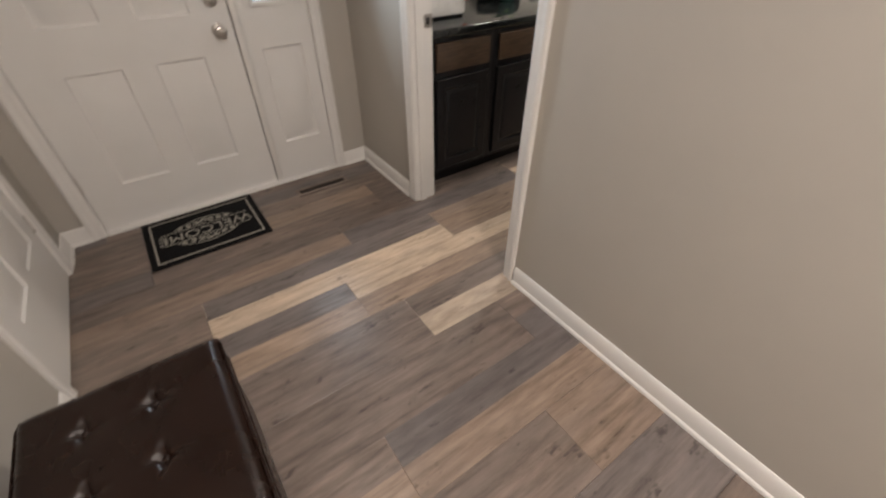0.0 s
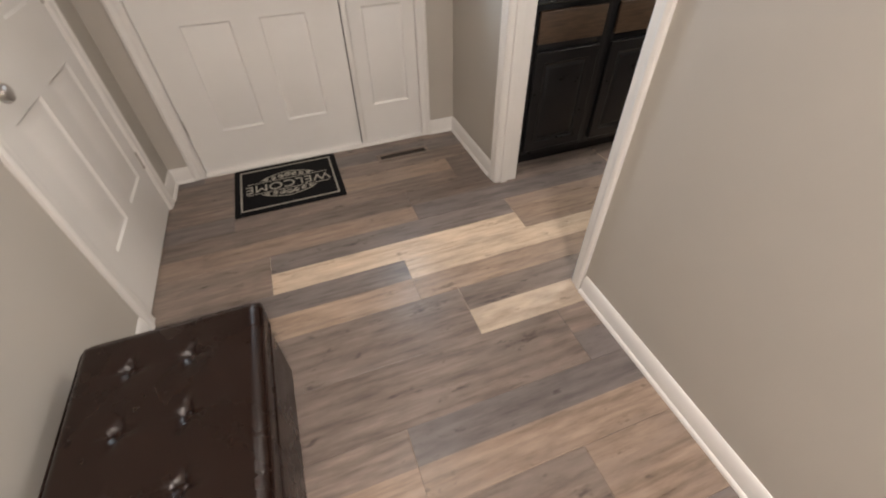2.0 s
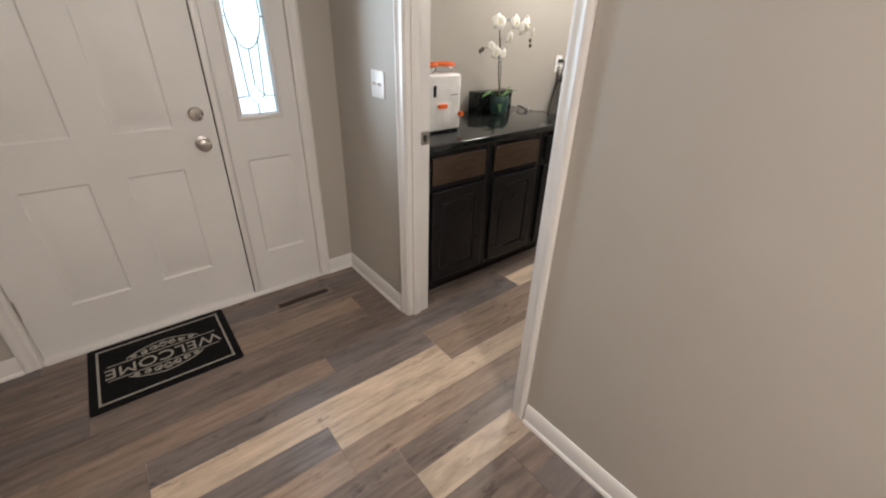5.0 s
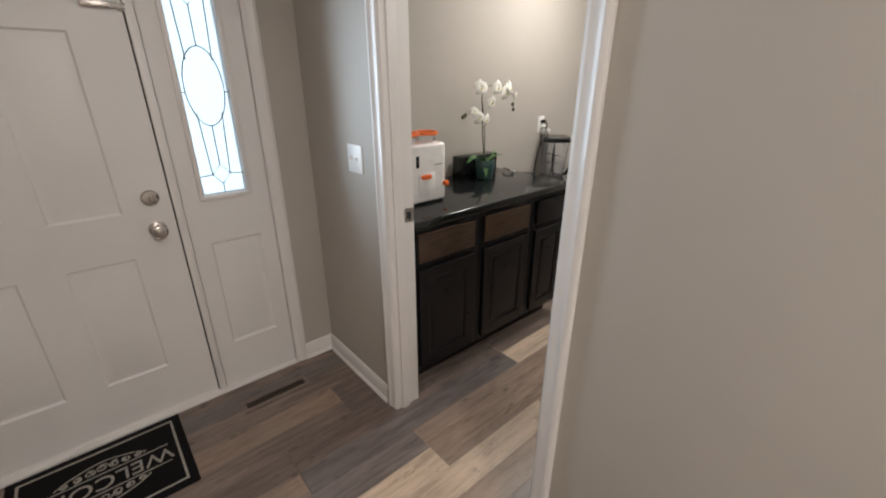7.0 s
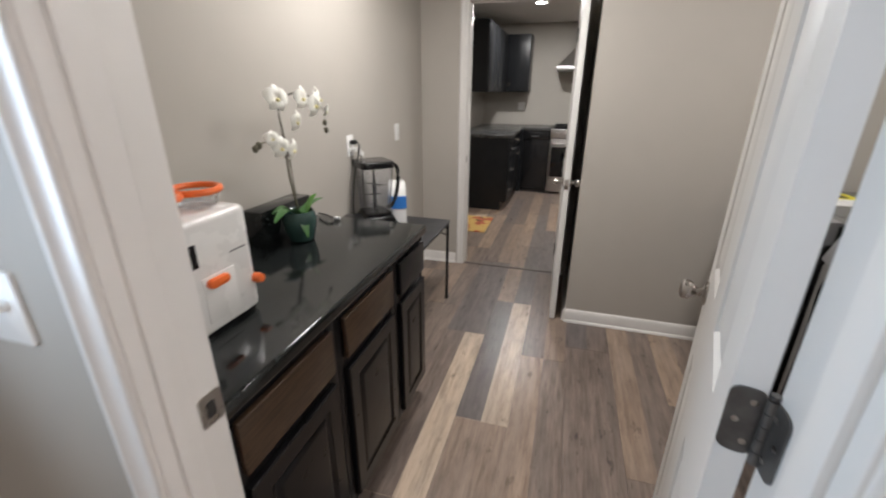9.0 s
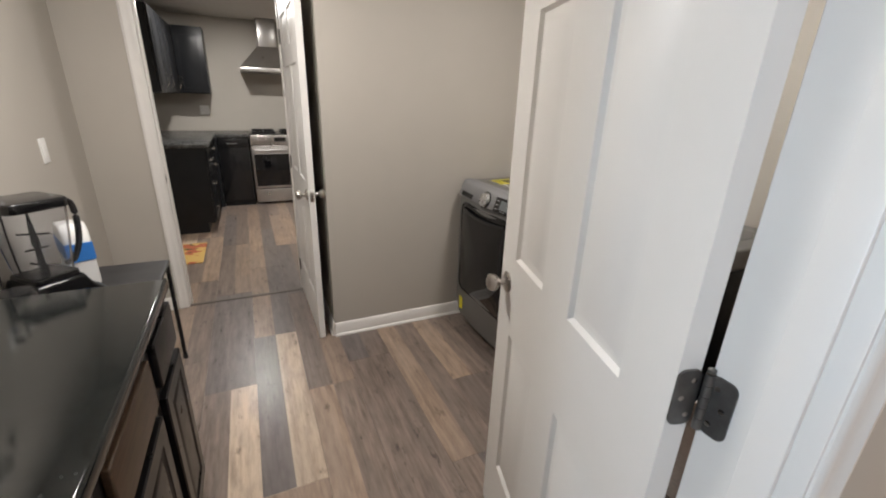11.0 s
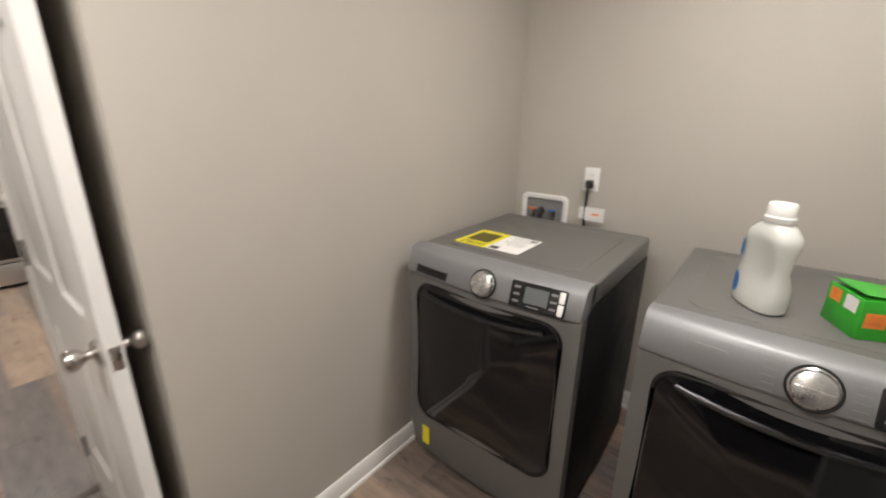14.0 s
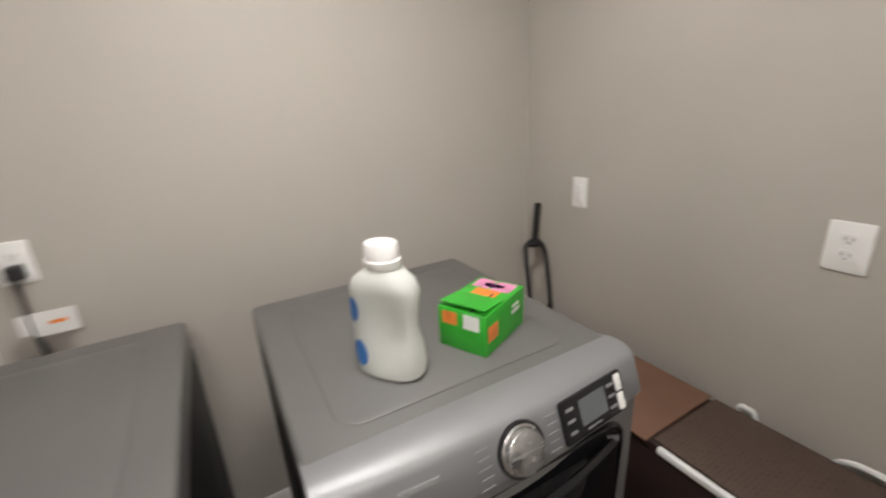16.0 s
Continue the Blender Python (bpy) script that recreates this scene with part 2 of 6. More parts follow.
M["leather"] = leather_material()
M["brown_wood"] = stained_wood()
M["foil_card"] = woven_card()
M["mat"] = mat_fabric()
M["mat_print"] = plain("grey beige mat print", (0.36, 0.34, 0.29), 0.9, vary=0.15, scale=60, grain=300, grain_bump=0.4)
M["floral"] = floral()
M["lamp_lens"] = glow("lit downlight lens", (1.0, 0.93, 0.84), 14)
M["backdrop"] = glow("bright hazy daylight", (0.78, 0.92, 1.0), 0.78)
PLANK = [
    plank_material("pale tan plank", (0.27, 0.205, 0.15), (0.50, 0.40, 0.305), (0.62, 0.51, 0.40), (0.45, 0.375, 0.30)),
    plank_material("mid brown plank", (0.155, 0.112, 0.084), (0.29, 0.217, 0.165), (0.40, 0.305, 0.235), (0.25, 0.20, 0.168)),
    plank_material("grey brown plank", (0.095, 0.074, 0.062), (0.195, 0.154, 0.130), (0.295, 0.238, 0.20), (0.170, 0.142, 0.125)),
    plank_material("slate grey plank", (0.076, 0.065, 0.060), (0.148, 0.127, 0.119), (0.225, 0.196, 0.184), (0.160, 0.143, 0.138)),
]

# ---- building helpers ----
ROOT = {}
SITE = Matrix()          # lays out the room that is being furnished


def box(bm, x0, x1, y0, y1, z0, z1, bevel=0.0, seg=2):
    r = bmesh.ops.create_cube(bm, size=1.0)
    vs = r["verts"]
    for v in vs:
        v.co = Vector(((x0 + x1) / 2 + v.co.x * (x1 - x0), (y0 + y1) / 2 + v.co.y * (y1 - y0), (z0 + z1) / 2 + v.co.z * (z1 - z0)))
    if bevel > 0:
        es = list({e for v in vs for e in v.link_edges})
        bmesh.ops.bevel(bm, geom=es, offset=bevel, segments=seg, profile=0.5, affect='EDGES', clamp_overlap=True)
    return bm


def boxes(*specs, bevel=0.0, seg=2):
    bm = bmesh.new()
    for s in specs:
        box(bm, *s, bevel=bevel, seg=seg)
    return bm


def prism(bm, pts, axis, a0, a1, bevel=0.0, seg=2):
    """A polygon of (u, v) pairs pushed from a0 to a1 along an axis: x takes (y, z), y takes (x, z), z takes (x, y)."""
    def at(u, v, a):
        return {"x": (a, u, v), "y": (u, a, v), "z": (u, v, a)}[axis]
    lo = [bm.verts.new(at(u, v, a0)) for u, v in pts]
    hi = [bm.verts.new(at(u, v, a1)) for u, v in pts]
    k = len(pts)
    fs = [bm.faces.new(lo), bm.faces.new(hi)]
    for i in range(k):
        fs.append(bm.faces.new((lo[i], lo[(i + 1) % k], hi[(i + 1) % k], hi[i])))
    bmesh.ops.recalc_face_normals(bm, faces=fs)
    if bevel > 0:
        es = list({e for f in fs[:2] for e in f.edges})
        bmesh.ops.bevel(bm, geom=es, offset=bevel, segments=seg, profile=0.5, affect='EDGES', clamp_overlap=True)
    return bm


def round_rect(u0, u1, v0, v1, r, k=6):
    pts = []
    for cu, cv, a0 in ((u1 - r, v1 - r, 0), (u0 + r, v1 - r, 90), (u0 + r, v0 + r, 180), (u1 - r, v0 + r, 270)):
        for i in range(k + 1):
            a = radians(a0 + 90 * i / k)
            pts.append((cu + r * math.cos(a), cv + r * math.sin(a)))
    return pts


def lathe(bm, profile, centre, axis="z", k=24, sx=1.0, sy=1.0):
    """Spin (radius, height) pairs round an axis through centre."""
    c = Vector(centre)
    rings = []
    for r, h in profile:
        ring = []
        for i in range(k):
            a = 2 * math.pi * i / k
            p, q = r * math.cos(a) * sx, r * math.sin(a) * sy
            off = {"z": (p, q, h), "y": (p, h, q), "x": (h, p, q)}[axis]
            ring.append(bm.verts.new(c + Vector(off)))
        rings.append(ring)
    fs = []
    for a, b in zip(rings, rings[1:]):
        for i in range(k):
            fs.append(bm.faces.new((a[i], a[(i + 1) % k], b[(i + 1) % k], b[i])))
    fs.append(bm.faces.new(rings[0]))
    fs.append(bm.faces.new(rings[-1]))
    bmesh.ops.recalc_face_normals(bm, faces=fs)
    return bm


def tube(bm, path, radius, k=8, taper=1.0):
    """A round rod along a list of points."""
    pts = [Vector(p) for p in path]
    rings = []
    for i, p in enumerate(pts):
        d = (pts[min(i + 1, len(pts) - 1)] - pts[max(i - 1, 0)]).normalized()
        u = d.cross(Vector((0, 0, 1)))
        if u.length < 1e-3:
            u = d.cross(Vector((1, 0, 0)))
        u.normalize()
        v = d.cross(u)
        r = radius * (1 + (taper - 1) * i / max(1, len(pts) - 1))
        rings.append([bm.verts.new(p + u * r * math.cos(2 * math.pi * j / k) + v * r * math.sin(2 * math.pi * j / k)) for j in range(k)])
    fs = []
    for a, b in zip(rings, rings[1:]):
        for j in range(k):
            fs.append(bm.faces.new((a[j], a[(j + 1) % k], b[(j + 1) % k], b[j])))
    fs += [bm.faces.new(rings[0]), bm.faces.new(rings[-1])]
    bmesh.ops.recalc_face_normals(bm, faces=fs)
    return bm


def curve_pts(pts, k=8):
    """Catmull-Rom through the points."""
    p = [Vector(q) for q in pts]
    p = [p[0] * 2 - p[1]] + p + [p[-1] * 2 - p[-2]]
    out = []
    for i in range(1, len(p) - 2):
        for s in range(k):
            t = s / k
            out.append(0.5 * ((2 * p[i]) + (p[i + 1] - p[i - 1]) * t + (2 * p[i - 1] - 5 * p[i] + 4 * p[i + 1] - p[i + 2]) * t * t
                              + (3 * p[i] - p[i - 1] - 3 * p[i + 1] + p[i + 2]) * t ** 3))
    out.append(p[-2])
    return out


def mesh_ob(name, bm, material, smooth=True):
    me = bpy.data.meshes.new(name)
    bm.to_mesh(me)
    bm.free()
    me.materials.append(material)
    if smooth:
        me.shade_smooth()
        me.set_sharp_from_angle(angle=radians(35))
    return new(name, me)


def thing(name, base, label, category, group="", kind=""):
    """An Empty at a thing's base; base is a place or a pose."""
    ob = new(name)
    m = base if isinstance(base, Matrix) else Matrix.Translation(base)
    ob.matrix_world = SITE @ m
    ob.empty_display_size = 0.05
    ROOT[ob] = m.copy()
    return tagged(ob, label, category, group, kind)


def part(name, bm, material, parent, label="", local=False):
    """One mesh under a thing or a part. Its bmesh is in the world's metres, or in the thing's own if local."""
    root = ROOT[parent]
    if not local:
        bmesh.ops.transform(bm, matrix=root.inverted(), verts=bm.verts)
    ob = mesh_ob(name, bm, material)
    ob.parent = parent
    ROOT[ob] = root
    return tagged(ob, label)


def single(name, bm, material, base, label, category, group="", kind=""):
    """A thing that is one mesh, with its origin at its base."""
    m = base if isinstance(base, Matrix) else Matrix.Translation(base)
    bmesh.ops.transform(bm, matrix=m.inverted(), verts=bm.verts)
    ob = mesh_ob(name, bm, material)
    ob.matrix_world = m
    ROOT[ob] = m.copy()
    return tagged(ob, label, category, group, kind)


def structure(name, bm, material, label, category):
    ob = mesh_ob(name, bm, material)
    ROOT[ob] = Matrix()
    return tagged(ob, label, category, "", "structure")


def lettering(body, size, place, material, name, parent):
    """Words in the built-in font, as a thin mesh at a pose."""
    cu = bpy.data.curves.new(name, 'FONT')
    cu.body, cu.size, cu.align_x, cu.align_y, cu.extrude = body, size, 'CENTER', 'CENTER', 0.0006
    tmp = bpy.data.objects.new(name, cu)
    me = bpy.data.meshes.new_from_object(tmp)
    bpy.data.objects.remove(tmp)
    me.transform(ROOT[parent].inverted() @ place)
    me.materials.clear()
    me.materials.append(material)
    ob = new(name, me)
    ob.parent = parent
    ROOT[ob] = ROOT[parent]
    return ob

# ---- structure: hall, laundry, kitchen ----
TOP = 2.44
HX0, HX1 = -0.605, 1.130          # hall between its west and east faces
LX0, LX1 = 1.245, 3.415           # laundry's west and east faces
FY, NY, SY = 2.52, 2.49, -0.612   # front wall face, laundry north and south faces
DS, DN = 1.062, 1.838               # laundry doorway between its jambs
KX, KS, KN = 4.20, 1.31, 2.108    # kitchen doorway: wall face and jambs
CS, CN = 1.500, 2.255             # closet door
EX, KNY, KSY = 7.96, 2.70, -1.40  # kitchen's east, north and south faces


def wall(name, *specs):
    return structure(name, boxes(*specs), M["wall"], "greige painted drywall wall", "wall")


wall("wall_hall_west", (HX0 - .12, HX0, -1.82, CS - .02, 0, TOP), (HX0 - .12, HX0, CN + .02, FY, 0, TOP), (HX0 - .12, HX0, CS - .02, CN + .02, 2.06, TOP))
wall("wall_hall_south", (HX0, HX1, -1.82, -1.70, 0, TOP))
wall("wall_front", (HX0 - .12, -.465, FY, 2.66, 0, TOP), (.94, LX0, FY, 2.66, 0, TOP), (-.465, .94, FY, 2.66, 2.08, TOP))
wall("wall_hall_east", (HX1, LX0, -1.82, DS - .02, 0, TOP), (HX1, LX0, DN + .02, FY, 0, TOP), (HX1, LX0, DS - .02, DN + .02, 2.06, TOP))
wall("wall_laundry_north", (LX0, KX, NY, 2.66, 0, TOP))
wall("wall_laundry_south", (LX0, LX1 + .12, SY - .12, SY, 0, TOP))
wall("wall_laundry_east", (LX1, LX1 + .12, SY, 1.206, 0, TOP), (LX1 + .12, KX, 1.09, 1.206, 0, TOP))
wall("wall_kitchen_west", (KX, KX + .12, KSY - .12, KS - .02, 0, TOP), (KX, KX + .12, KN + .02, KNY, 0, TOP), (KX, KX + .12, KS - .02, KN + .02, 2.11, TOP))
wall("wall_kitchen_north", (KX, EX + .12, KNY, KNY + .12, 0, TOP))
wall("wall_kitchen_east", (EX, EX + .12, KSY - .12, KNY, 0, TOP))
wall("wall_kitchen_south", (KX + .12, EX, KSY - .12, KSY, 0, TOP))
structure("ceiling", boxes((HX0 - .12, EX + .12, -1.82, KNY + .12, TOP, TOP + .1)), M["ceiling"], "flat white painted ceiling", "ceiling")
floor = structure("floor", boxes((HX0 - .12, EX + .12, -1.82, KNY + .12, -.12, -.006)), M["threshold"], "grey and tan wood-look vinyl plank floor", "floor")

# outside the front door: porch slab and bright hazy daylight
structure("porch_ground", boxes((-40, 40, KNY + .12, 60, -.25, -.13)), M["sidewalk"], "pale concrete ground outside the front door", "ground")
structure("backdrop", boxes((-2.5, 4.0, 5.2, 5.25, -.13, 4.5)), M["backdrop"], "bright hazy daylight beyond the door glass", "backdrop")


def baseboard_run(name, p, q, inward, h=.092, t=.013):
    """A moulded white baseboard from p to q, standing on the wall line, with the room on the inward side."""
    p, q, n = Vector((*p, 0)), Vector((*q, 0)), Vector((*inward, 0))
    prof = [(0, 0), (t + .009, 0), (t + .009, .008), (t + .005, .015), (t, .018), (t, h - .022), (t - .004, h - .012), (t - .006, h - .004), (t - .010, h), (0, h)]
    bm = bmesh.new()
    a = [bm.verts.new(p + n * u + Vector((0, 0, v))) for u, v in prof]
    b = [bm.verts.new(q + n * u + Vector((0, 0, v))) for u, v in prof]
    k = len(prof)
    for i in range(k):
        bm.faces.new((a[i], a[(i + 1) % k], b[(i + 1) % k], b[i]))
    bm.faces.new(a), bm.faces.new(b)
    bmesh.ops.recalc_face_normals(bm, faces=bm.faces)
    return structure(name, bm, M["trim"], "white moulded baseboard with shoe strip", "baseboard")


CW = .06
baseboard_run("baseboard", (HX1, -1.70), (HX1, DS - .015 - CW), (-1, 0))
baseboard_run("baseboard", (HX1, DN + .015 + CW), (HX1, FY), (-1, 0))
baseboard_run("baseboard", (.966, FY), (HX1, FY), (0, -1))
baseboard_run("baseboard", (HX0, FY), (-.496, FY), (0, -1))
baseboard_run("baseboard", (HX0, CN + .015 + CW), (HX0, FY), (1, 0))
baseboard_run("baseboard", (HX0, -1.70), (HX0, CS - .015 - CW), (1, 0))
baseboard_run("baseboard", (HX0, -1.70), (HX1, -1.70), (0, 1))
baseboard_run("baseboard", (LX1, SY), (LX1, 1.206), (-1, 0))
baseboard_run("baseboard", (LX0, SY), (LX1, SY), (0, 1))
baseboard_run("baseboard", (LX0, SY), (LX0, DS - .015 - CW), (1, 0))
baseboard_run("baseboard", (2.5, NY), (KX, NY), (0, -1))
baseboard_run("baseboard", (KX, KN + .015 + CW), (KX, NY), (-1, 0))
baseboard_run("baseboard", (LX1, 1.206), (KX, 1.206), (0, 1))


def casing_profile(w):
    return [(0, 0), (w, 0), (w, .013), (w - .006, .017), (w - .016, .018), (w - .024, .0135), (.02, .011), (.012, .013), (.004, .011), (0, .007)]


def casing(name, plane, face, out, a0, a1, top):
    """Moulded casing round an opening from a0 to a1, on a face across x or y. out is +1 or -1, the side it stands on."""
    bm = bmesh.new()

    def place(u, d, z):
        return (face + out * d, u, z) if plane == "x" else (u, face + out * d, z)
    prof = casing_profile(CW)
    for edge, sgn in ((a0, -1), (a1, 1)):
        lo = [bm.verts.new(place(edge + sgn * u, d, 0)) for u, d in prof]
        hi = [bm.verts.new(place(edge + sgn * u, d, top + u)) for u, d in prof]
        k = len(prof)
        for i in range(k):
            bm.faces.new((lo[i], lo[(i + 1) % k], hi[(i + 1) % k], hi[i]))
        bm.faces.new(lo)
        bm.faces.new(hi)
    lo = [bm.verts.new(place(a0 - u, d, top + u)) for u, d in prof]
    hi = [bm.verts.new(place(a1 + u, d, top + u)) for u, d in prof]
    k = len(prof)
    for i in range(k):
        bm.faces.new((lo[i], lo[(i + 1) % k], hi[(i + 1) % k], hi[i]))
    bmesh.ops.recalc_face_normals(bm, faces=bm.faces)
    return structure(name, bm, M["trim"], "white moulded door casing", "door casing")


casing("trim_laundry_door_hall_side", "x", HX1, -1, DS - .006, DN + .006, 2.046)
casing("trim_laundry_door_room_side", "x", LX0, 1, DS - .006, DN + .006, 2.046)
casing("trim_kitchen_door", "x", KX, -1, KS - .006, KN + .006, 2.096)
casing("trim_closet_door", "x", HX0, 1, CS - .006, CN + .006, 2.046)
casing("trim_front_door", "y", FY, -1, -.436, .906, 2.06)


def jamb_set(name, x0, x1, y0, y1, top, stop_x):
    """Flat jamb boards lining an opening in a wall across x, with door stops."""
    bm = boxes((x0, x1, y0 - .02, y0, 0, top), (x0, x1, y1, y1 + .02, 0, top), (x0, x1, y0 - .02, y1 + .02, top, top + .02), bevel=.0015)
    s0, s1 = stop_x
    for spec in ((s0, s1, y0, y0 + .011, 0, top), (s0, s1, y1 - .011, y1, 0, top), (s0, s1, y0, y1, top - .011, top)):
        box(bm, *spec, bevel=.002)
    return structure(name, bm, M["trim"], "white painted door jamb", "door jamb")


jamb_set("trim_laundry_jamb", HX1 - .004, LX0 + .006, DS, DN, 2.04, (1.150, 1.190))
jamb_set("trim_kitchen_jamb", KX - .004, KX + .124, KS, KN, 2.09, (KX + .05, KX + .09))
jamb_set("trim_closet_jamb", HX0 - .124, HX0 + .003, CS - .004, CN + .004, 2.04, (HX0 - .09, HX0 - .05))


# ---- doors ----
def panel_face(bm, u0, u1, v0, v1, place, depth, panels, side):
    """A slab face with sunk raised panels: a grid of quads in (u, v), each panel stepped in and out again."""
    us = sorted({u0, u1, *[p[0] for p in panels], *[p[1] for p in panels]})
    vs = sorted({v0, v1, *[p[2] for p in panels], *[p[3] for p in panels]})
    for i in range(len(us) - 1):
        for j in range(len(vs) - 1):
            cu, cv = (us[i] + us[i + 1]) / 2, (vs[j] + vs[j + 1]) / 2
            if any(p[0] < cu < p[1] and p[2] < cv < p[3] for p in panels):
                continue
            bm.faces.new([bm.verts.new(place(u, v, 0)) for u, v in ((us[i], vs[j]), (us[i + 1], vs[j]), (us[i + 1], vs[j + 1]), (us[i], vs[j + 1]))])
    for p in panels:
        steps = ((0, 0), (.008, -depth), (.020, -depth), (.040, -depth * .15))
        rings = []
        for ins, d in steps:
            rings.append([bm.verts.new(place(u, v, d)) for u, v in ((p[0] + ins, p[2] + ins), (p[1] - ins, p[2] + ins), (p[1] - ins, p[3] - ins), (p[0] + ins, p[3] - ins))])
        for a, b in zip(rings, rings[1:]):
            for i in range(4):
                bm.faces.new((a[i], a[(i + 1) % 4], b[(i + 1) % 4], b[i]))
        bm.faces.new(rings[-1])


def slab(width, height, thick, panels, depth=.0075):
    """A door slab in its own axes: hinge edge at x = 0, leaf along +x, faces at y = -thick/2 and +thick/2."""
    bm = bmesh.new()
    for s in (-1, 1):
        panel_face(bm, 0, width, 0, height, lambda u, v, d, s=s: (u, s * (thick / 2 + d), v), depth, panels, s)
    for a, b in (((0, 0), (width, 0)), ((width, 0), (width, height)), ((width, height), (0, height)), ((0, height), (0, 0))):
        bm.faces.new([bm.verts.new((p[0], y, p[1])) for p, y in ((a, -thick / 2), (b, -thick / 2), (b, thick / 2), (a, thick / 2))])
    bmesh.ops.remove_doubles(bm, verts=bm.verts, dist=1e-5)
    bmesh.ops.recalc_face_normals(bm, faces=bm.faces)
    return bm


def six_panels(w, stile=.105, mid=.10, rows=((.27, .80), (1.0, 1.64), (1.745, 1.93))):
    c = w / 2
    return [p for lo, hi in rows for p in ((stile, c - mid / 2, lo, hi), (c + mid / 2, w - stile, lo, hi))]


def hinge(parent, x, y, z, label="dark metal butt hinge", mat="dark_metal"):
    bm = bmesh.new()
    for i in range(5):
        lathe(bm, [(.001, i * .018), (.0062, i * .018 + .0005), (.0062, i * .018 + .0172), (.001, i * .018 + .0176)], (x, y, z - .045), "z", 12)
    part("hinge", bm, M[mat], parent, label, local=True)


# laundry door: hinged on the south jamb at the room side, swung past square
LD = pose(LX0 + .006, DS + .004, .010, 0, 0, -15.6)
d = thing("door_laundry", LD, "white six-panel interior door standing wide open", "door", kind="structure")
W = .765
part("slab", (lambda bm: (bmesh.ops.translate(bm, vec=(.012, .0215, 0), verts=bm.verts), bm)[1])(slab(W, 2.02, .035, six_panels(W, .115, .14, ((.27, .80), (1.045, 1.68), (1.79, 1.95))), .010)), M["door"], d, local=True)


def knobs_at(parent, x, yc, z, thick=.035):
    for s in (-1, 1):
        bm = bmesh.new()
        y = thick / 2
        prof = [(.001, y - .002), (.032, y - .002), (.033, y + .004), (.026, y + .009), (.012, y + .012), (.010, y + .026), (.017, y + .031), (.025, y + .040), (.0275, y + .050), (.024, y + .060), (.014, y + .065), (.001, y + .0655)]
        lathe(bm, [(r, s * h) for r, h in prof], (x, yc, z), "y", 28)
        part("door_knob", bm, M["nickel"], parent, "brushed nickel door knob", local=True)


knobs_at(d, W - .050, .0215, .955)
part("latch_plate", boxes((W + .0115, W + .0135, .010, .033, .925, .985), bevel=.0005), M["nickel"], d, "nickel latch plate", local=True)


def butt_hinge(parent, z):
    """An open butt hinge: knuckle, leaf on the slab's edge, screws."""
    bm = bmesh.new()
    for i in range(5):
        lathe(bm, [(.001, i * .018), (.0065, i * .018 + .0005), (.0065, i * .018 + .0172), (.001, i * .018 + .0176)], (0, 0, z - .045), "z", 12)
    lathe(bm, [(.001, .09), (.005, .091), (.0055, .096), (.001, .099)], (0, 0, z - .045), "z", 12)
    prism(bm, round_rect(.003, .039, z - .045, z + .045, .012, 4), "x", .0085, .0117)
    h = part("hinge", bm, M["dark_metal"], parent, "dark metal butt hinge", local=True)
    for v, u in ((.028, .014), (.0, .027), (-.028, .014)):
        b2 = bmesh.new()
        lathe(b2, [(.001, .0086), (.0042, .0084), (.001, .0076)], (0, u, z + v), "x", 10)
        part("screw", b2, M["nickel"], h, "bright screw head", local=True)


for z in (.28, 1.100, 1.83):
    butt_hinge(d, z)
# the jamb's own hinge leaves and the strike plate
jl = thing("hinge_leaf_set", (LX0 - .02, DS, 0), "dark metal hinge leaves let into a white jamb", "hinge", kind="structure")
for z in (.29, 1.110, 1.84):
    part("hinge_leaf", prism(bmesh.new(), round_rect(LX0 - .030, LX0 + .008, z - .045, z + .045, .012, 4), "y", DS + .0003, DS + .0028), M["dark_metal"], jl)
    for v, u in ((.028, .008), (0, -.004), (-.028, .008)):
        b2 = bmesh.new()
        lathe(b2, [(.001, .0028), (.0042, .0036), (.001, .0038)], (LX0 + u - .014, DS, z + v), "y", 10)
        part("screw", b2, M["nickel"], jl)
st = single("strike_plate", prism(bmesh.new(), round_rect(LX0 - .042, LX0 + .004, .937, .997, .008, 4), "y", DN - .0022, DN - .0002), M["nickel"], (LX0, DN, .937), "nickel strike plate on a white door jamb", "strike plate", kind="structure")
part("latch_hole", prism(bmesh.new(), round_rect(LX0 - .030, LX0 - .012, .952, .982, .004, 3), "y", DN - .0032, DN - .0021), M["print_black"], st, "dark latch hole")

ks = single("strike_plate", prism(bmesh.new(), round_rect(KX + .012, KX + .042, .905, .965, .006, 4), "y", KN - .0022, KN - .0002), M["nickel"], (KX + .027, KN, .905), "nickel strike plate on a white kitchen door jamb", "strike plate", kind="structure")
part("latch_hole", prism(bmesh.new(), round_rect(KX + .020, KX + .034, .920, .950, .004, 3), "y", KN - .0032, KN - .0021), M["print_black"], ks, "dark latch hole")

# kitchen door: hinged on the south jamb, swung square into the laundry
KD = pose(KX - .008, KS + .004, .010, 0, 0, 180.6)
d2 = thing("door_kitchen", KD, "white six-panel interior door standing open", "door", kind="structure")
W2 = .785
part("slab", (lambda bm: (bmesh.ops.translate(bm, vec=(.004, .0175, 0), verts=bm.verts), bm)[1])(slab(W2, 2.07, .035, six_panels(W2))), M["door"], d2, local=True)
knobs_at(d2, W2 - .062, .0175, .928)
part("latch_plate", boxes((W2 + .0035, W2 + .0058, .006, .029, .898, .958), bevel=.0005), M["nickel"], d2, "nickel latch plate", local=True)
for z in (.22, 1.02, 1.83):
    hinge(d2, -.002, -.004, z)

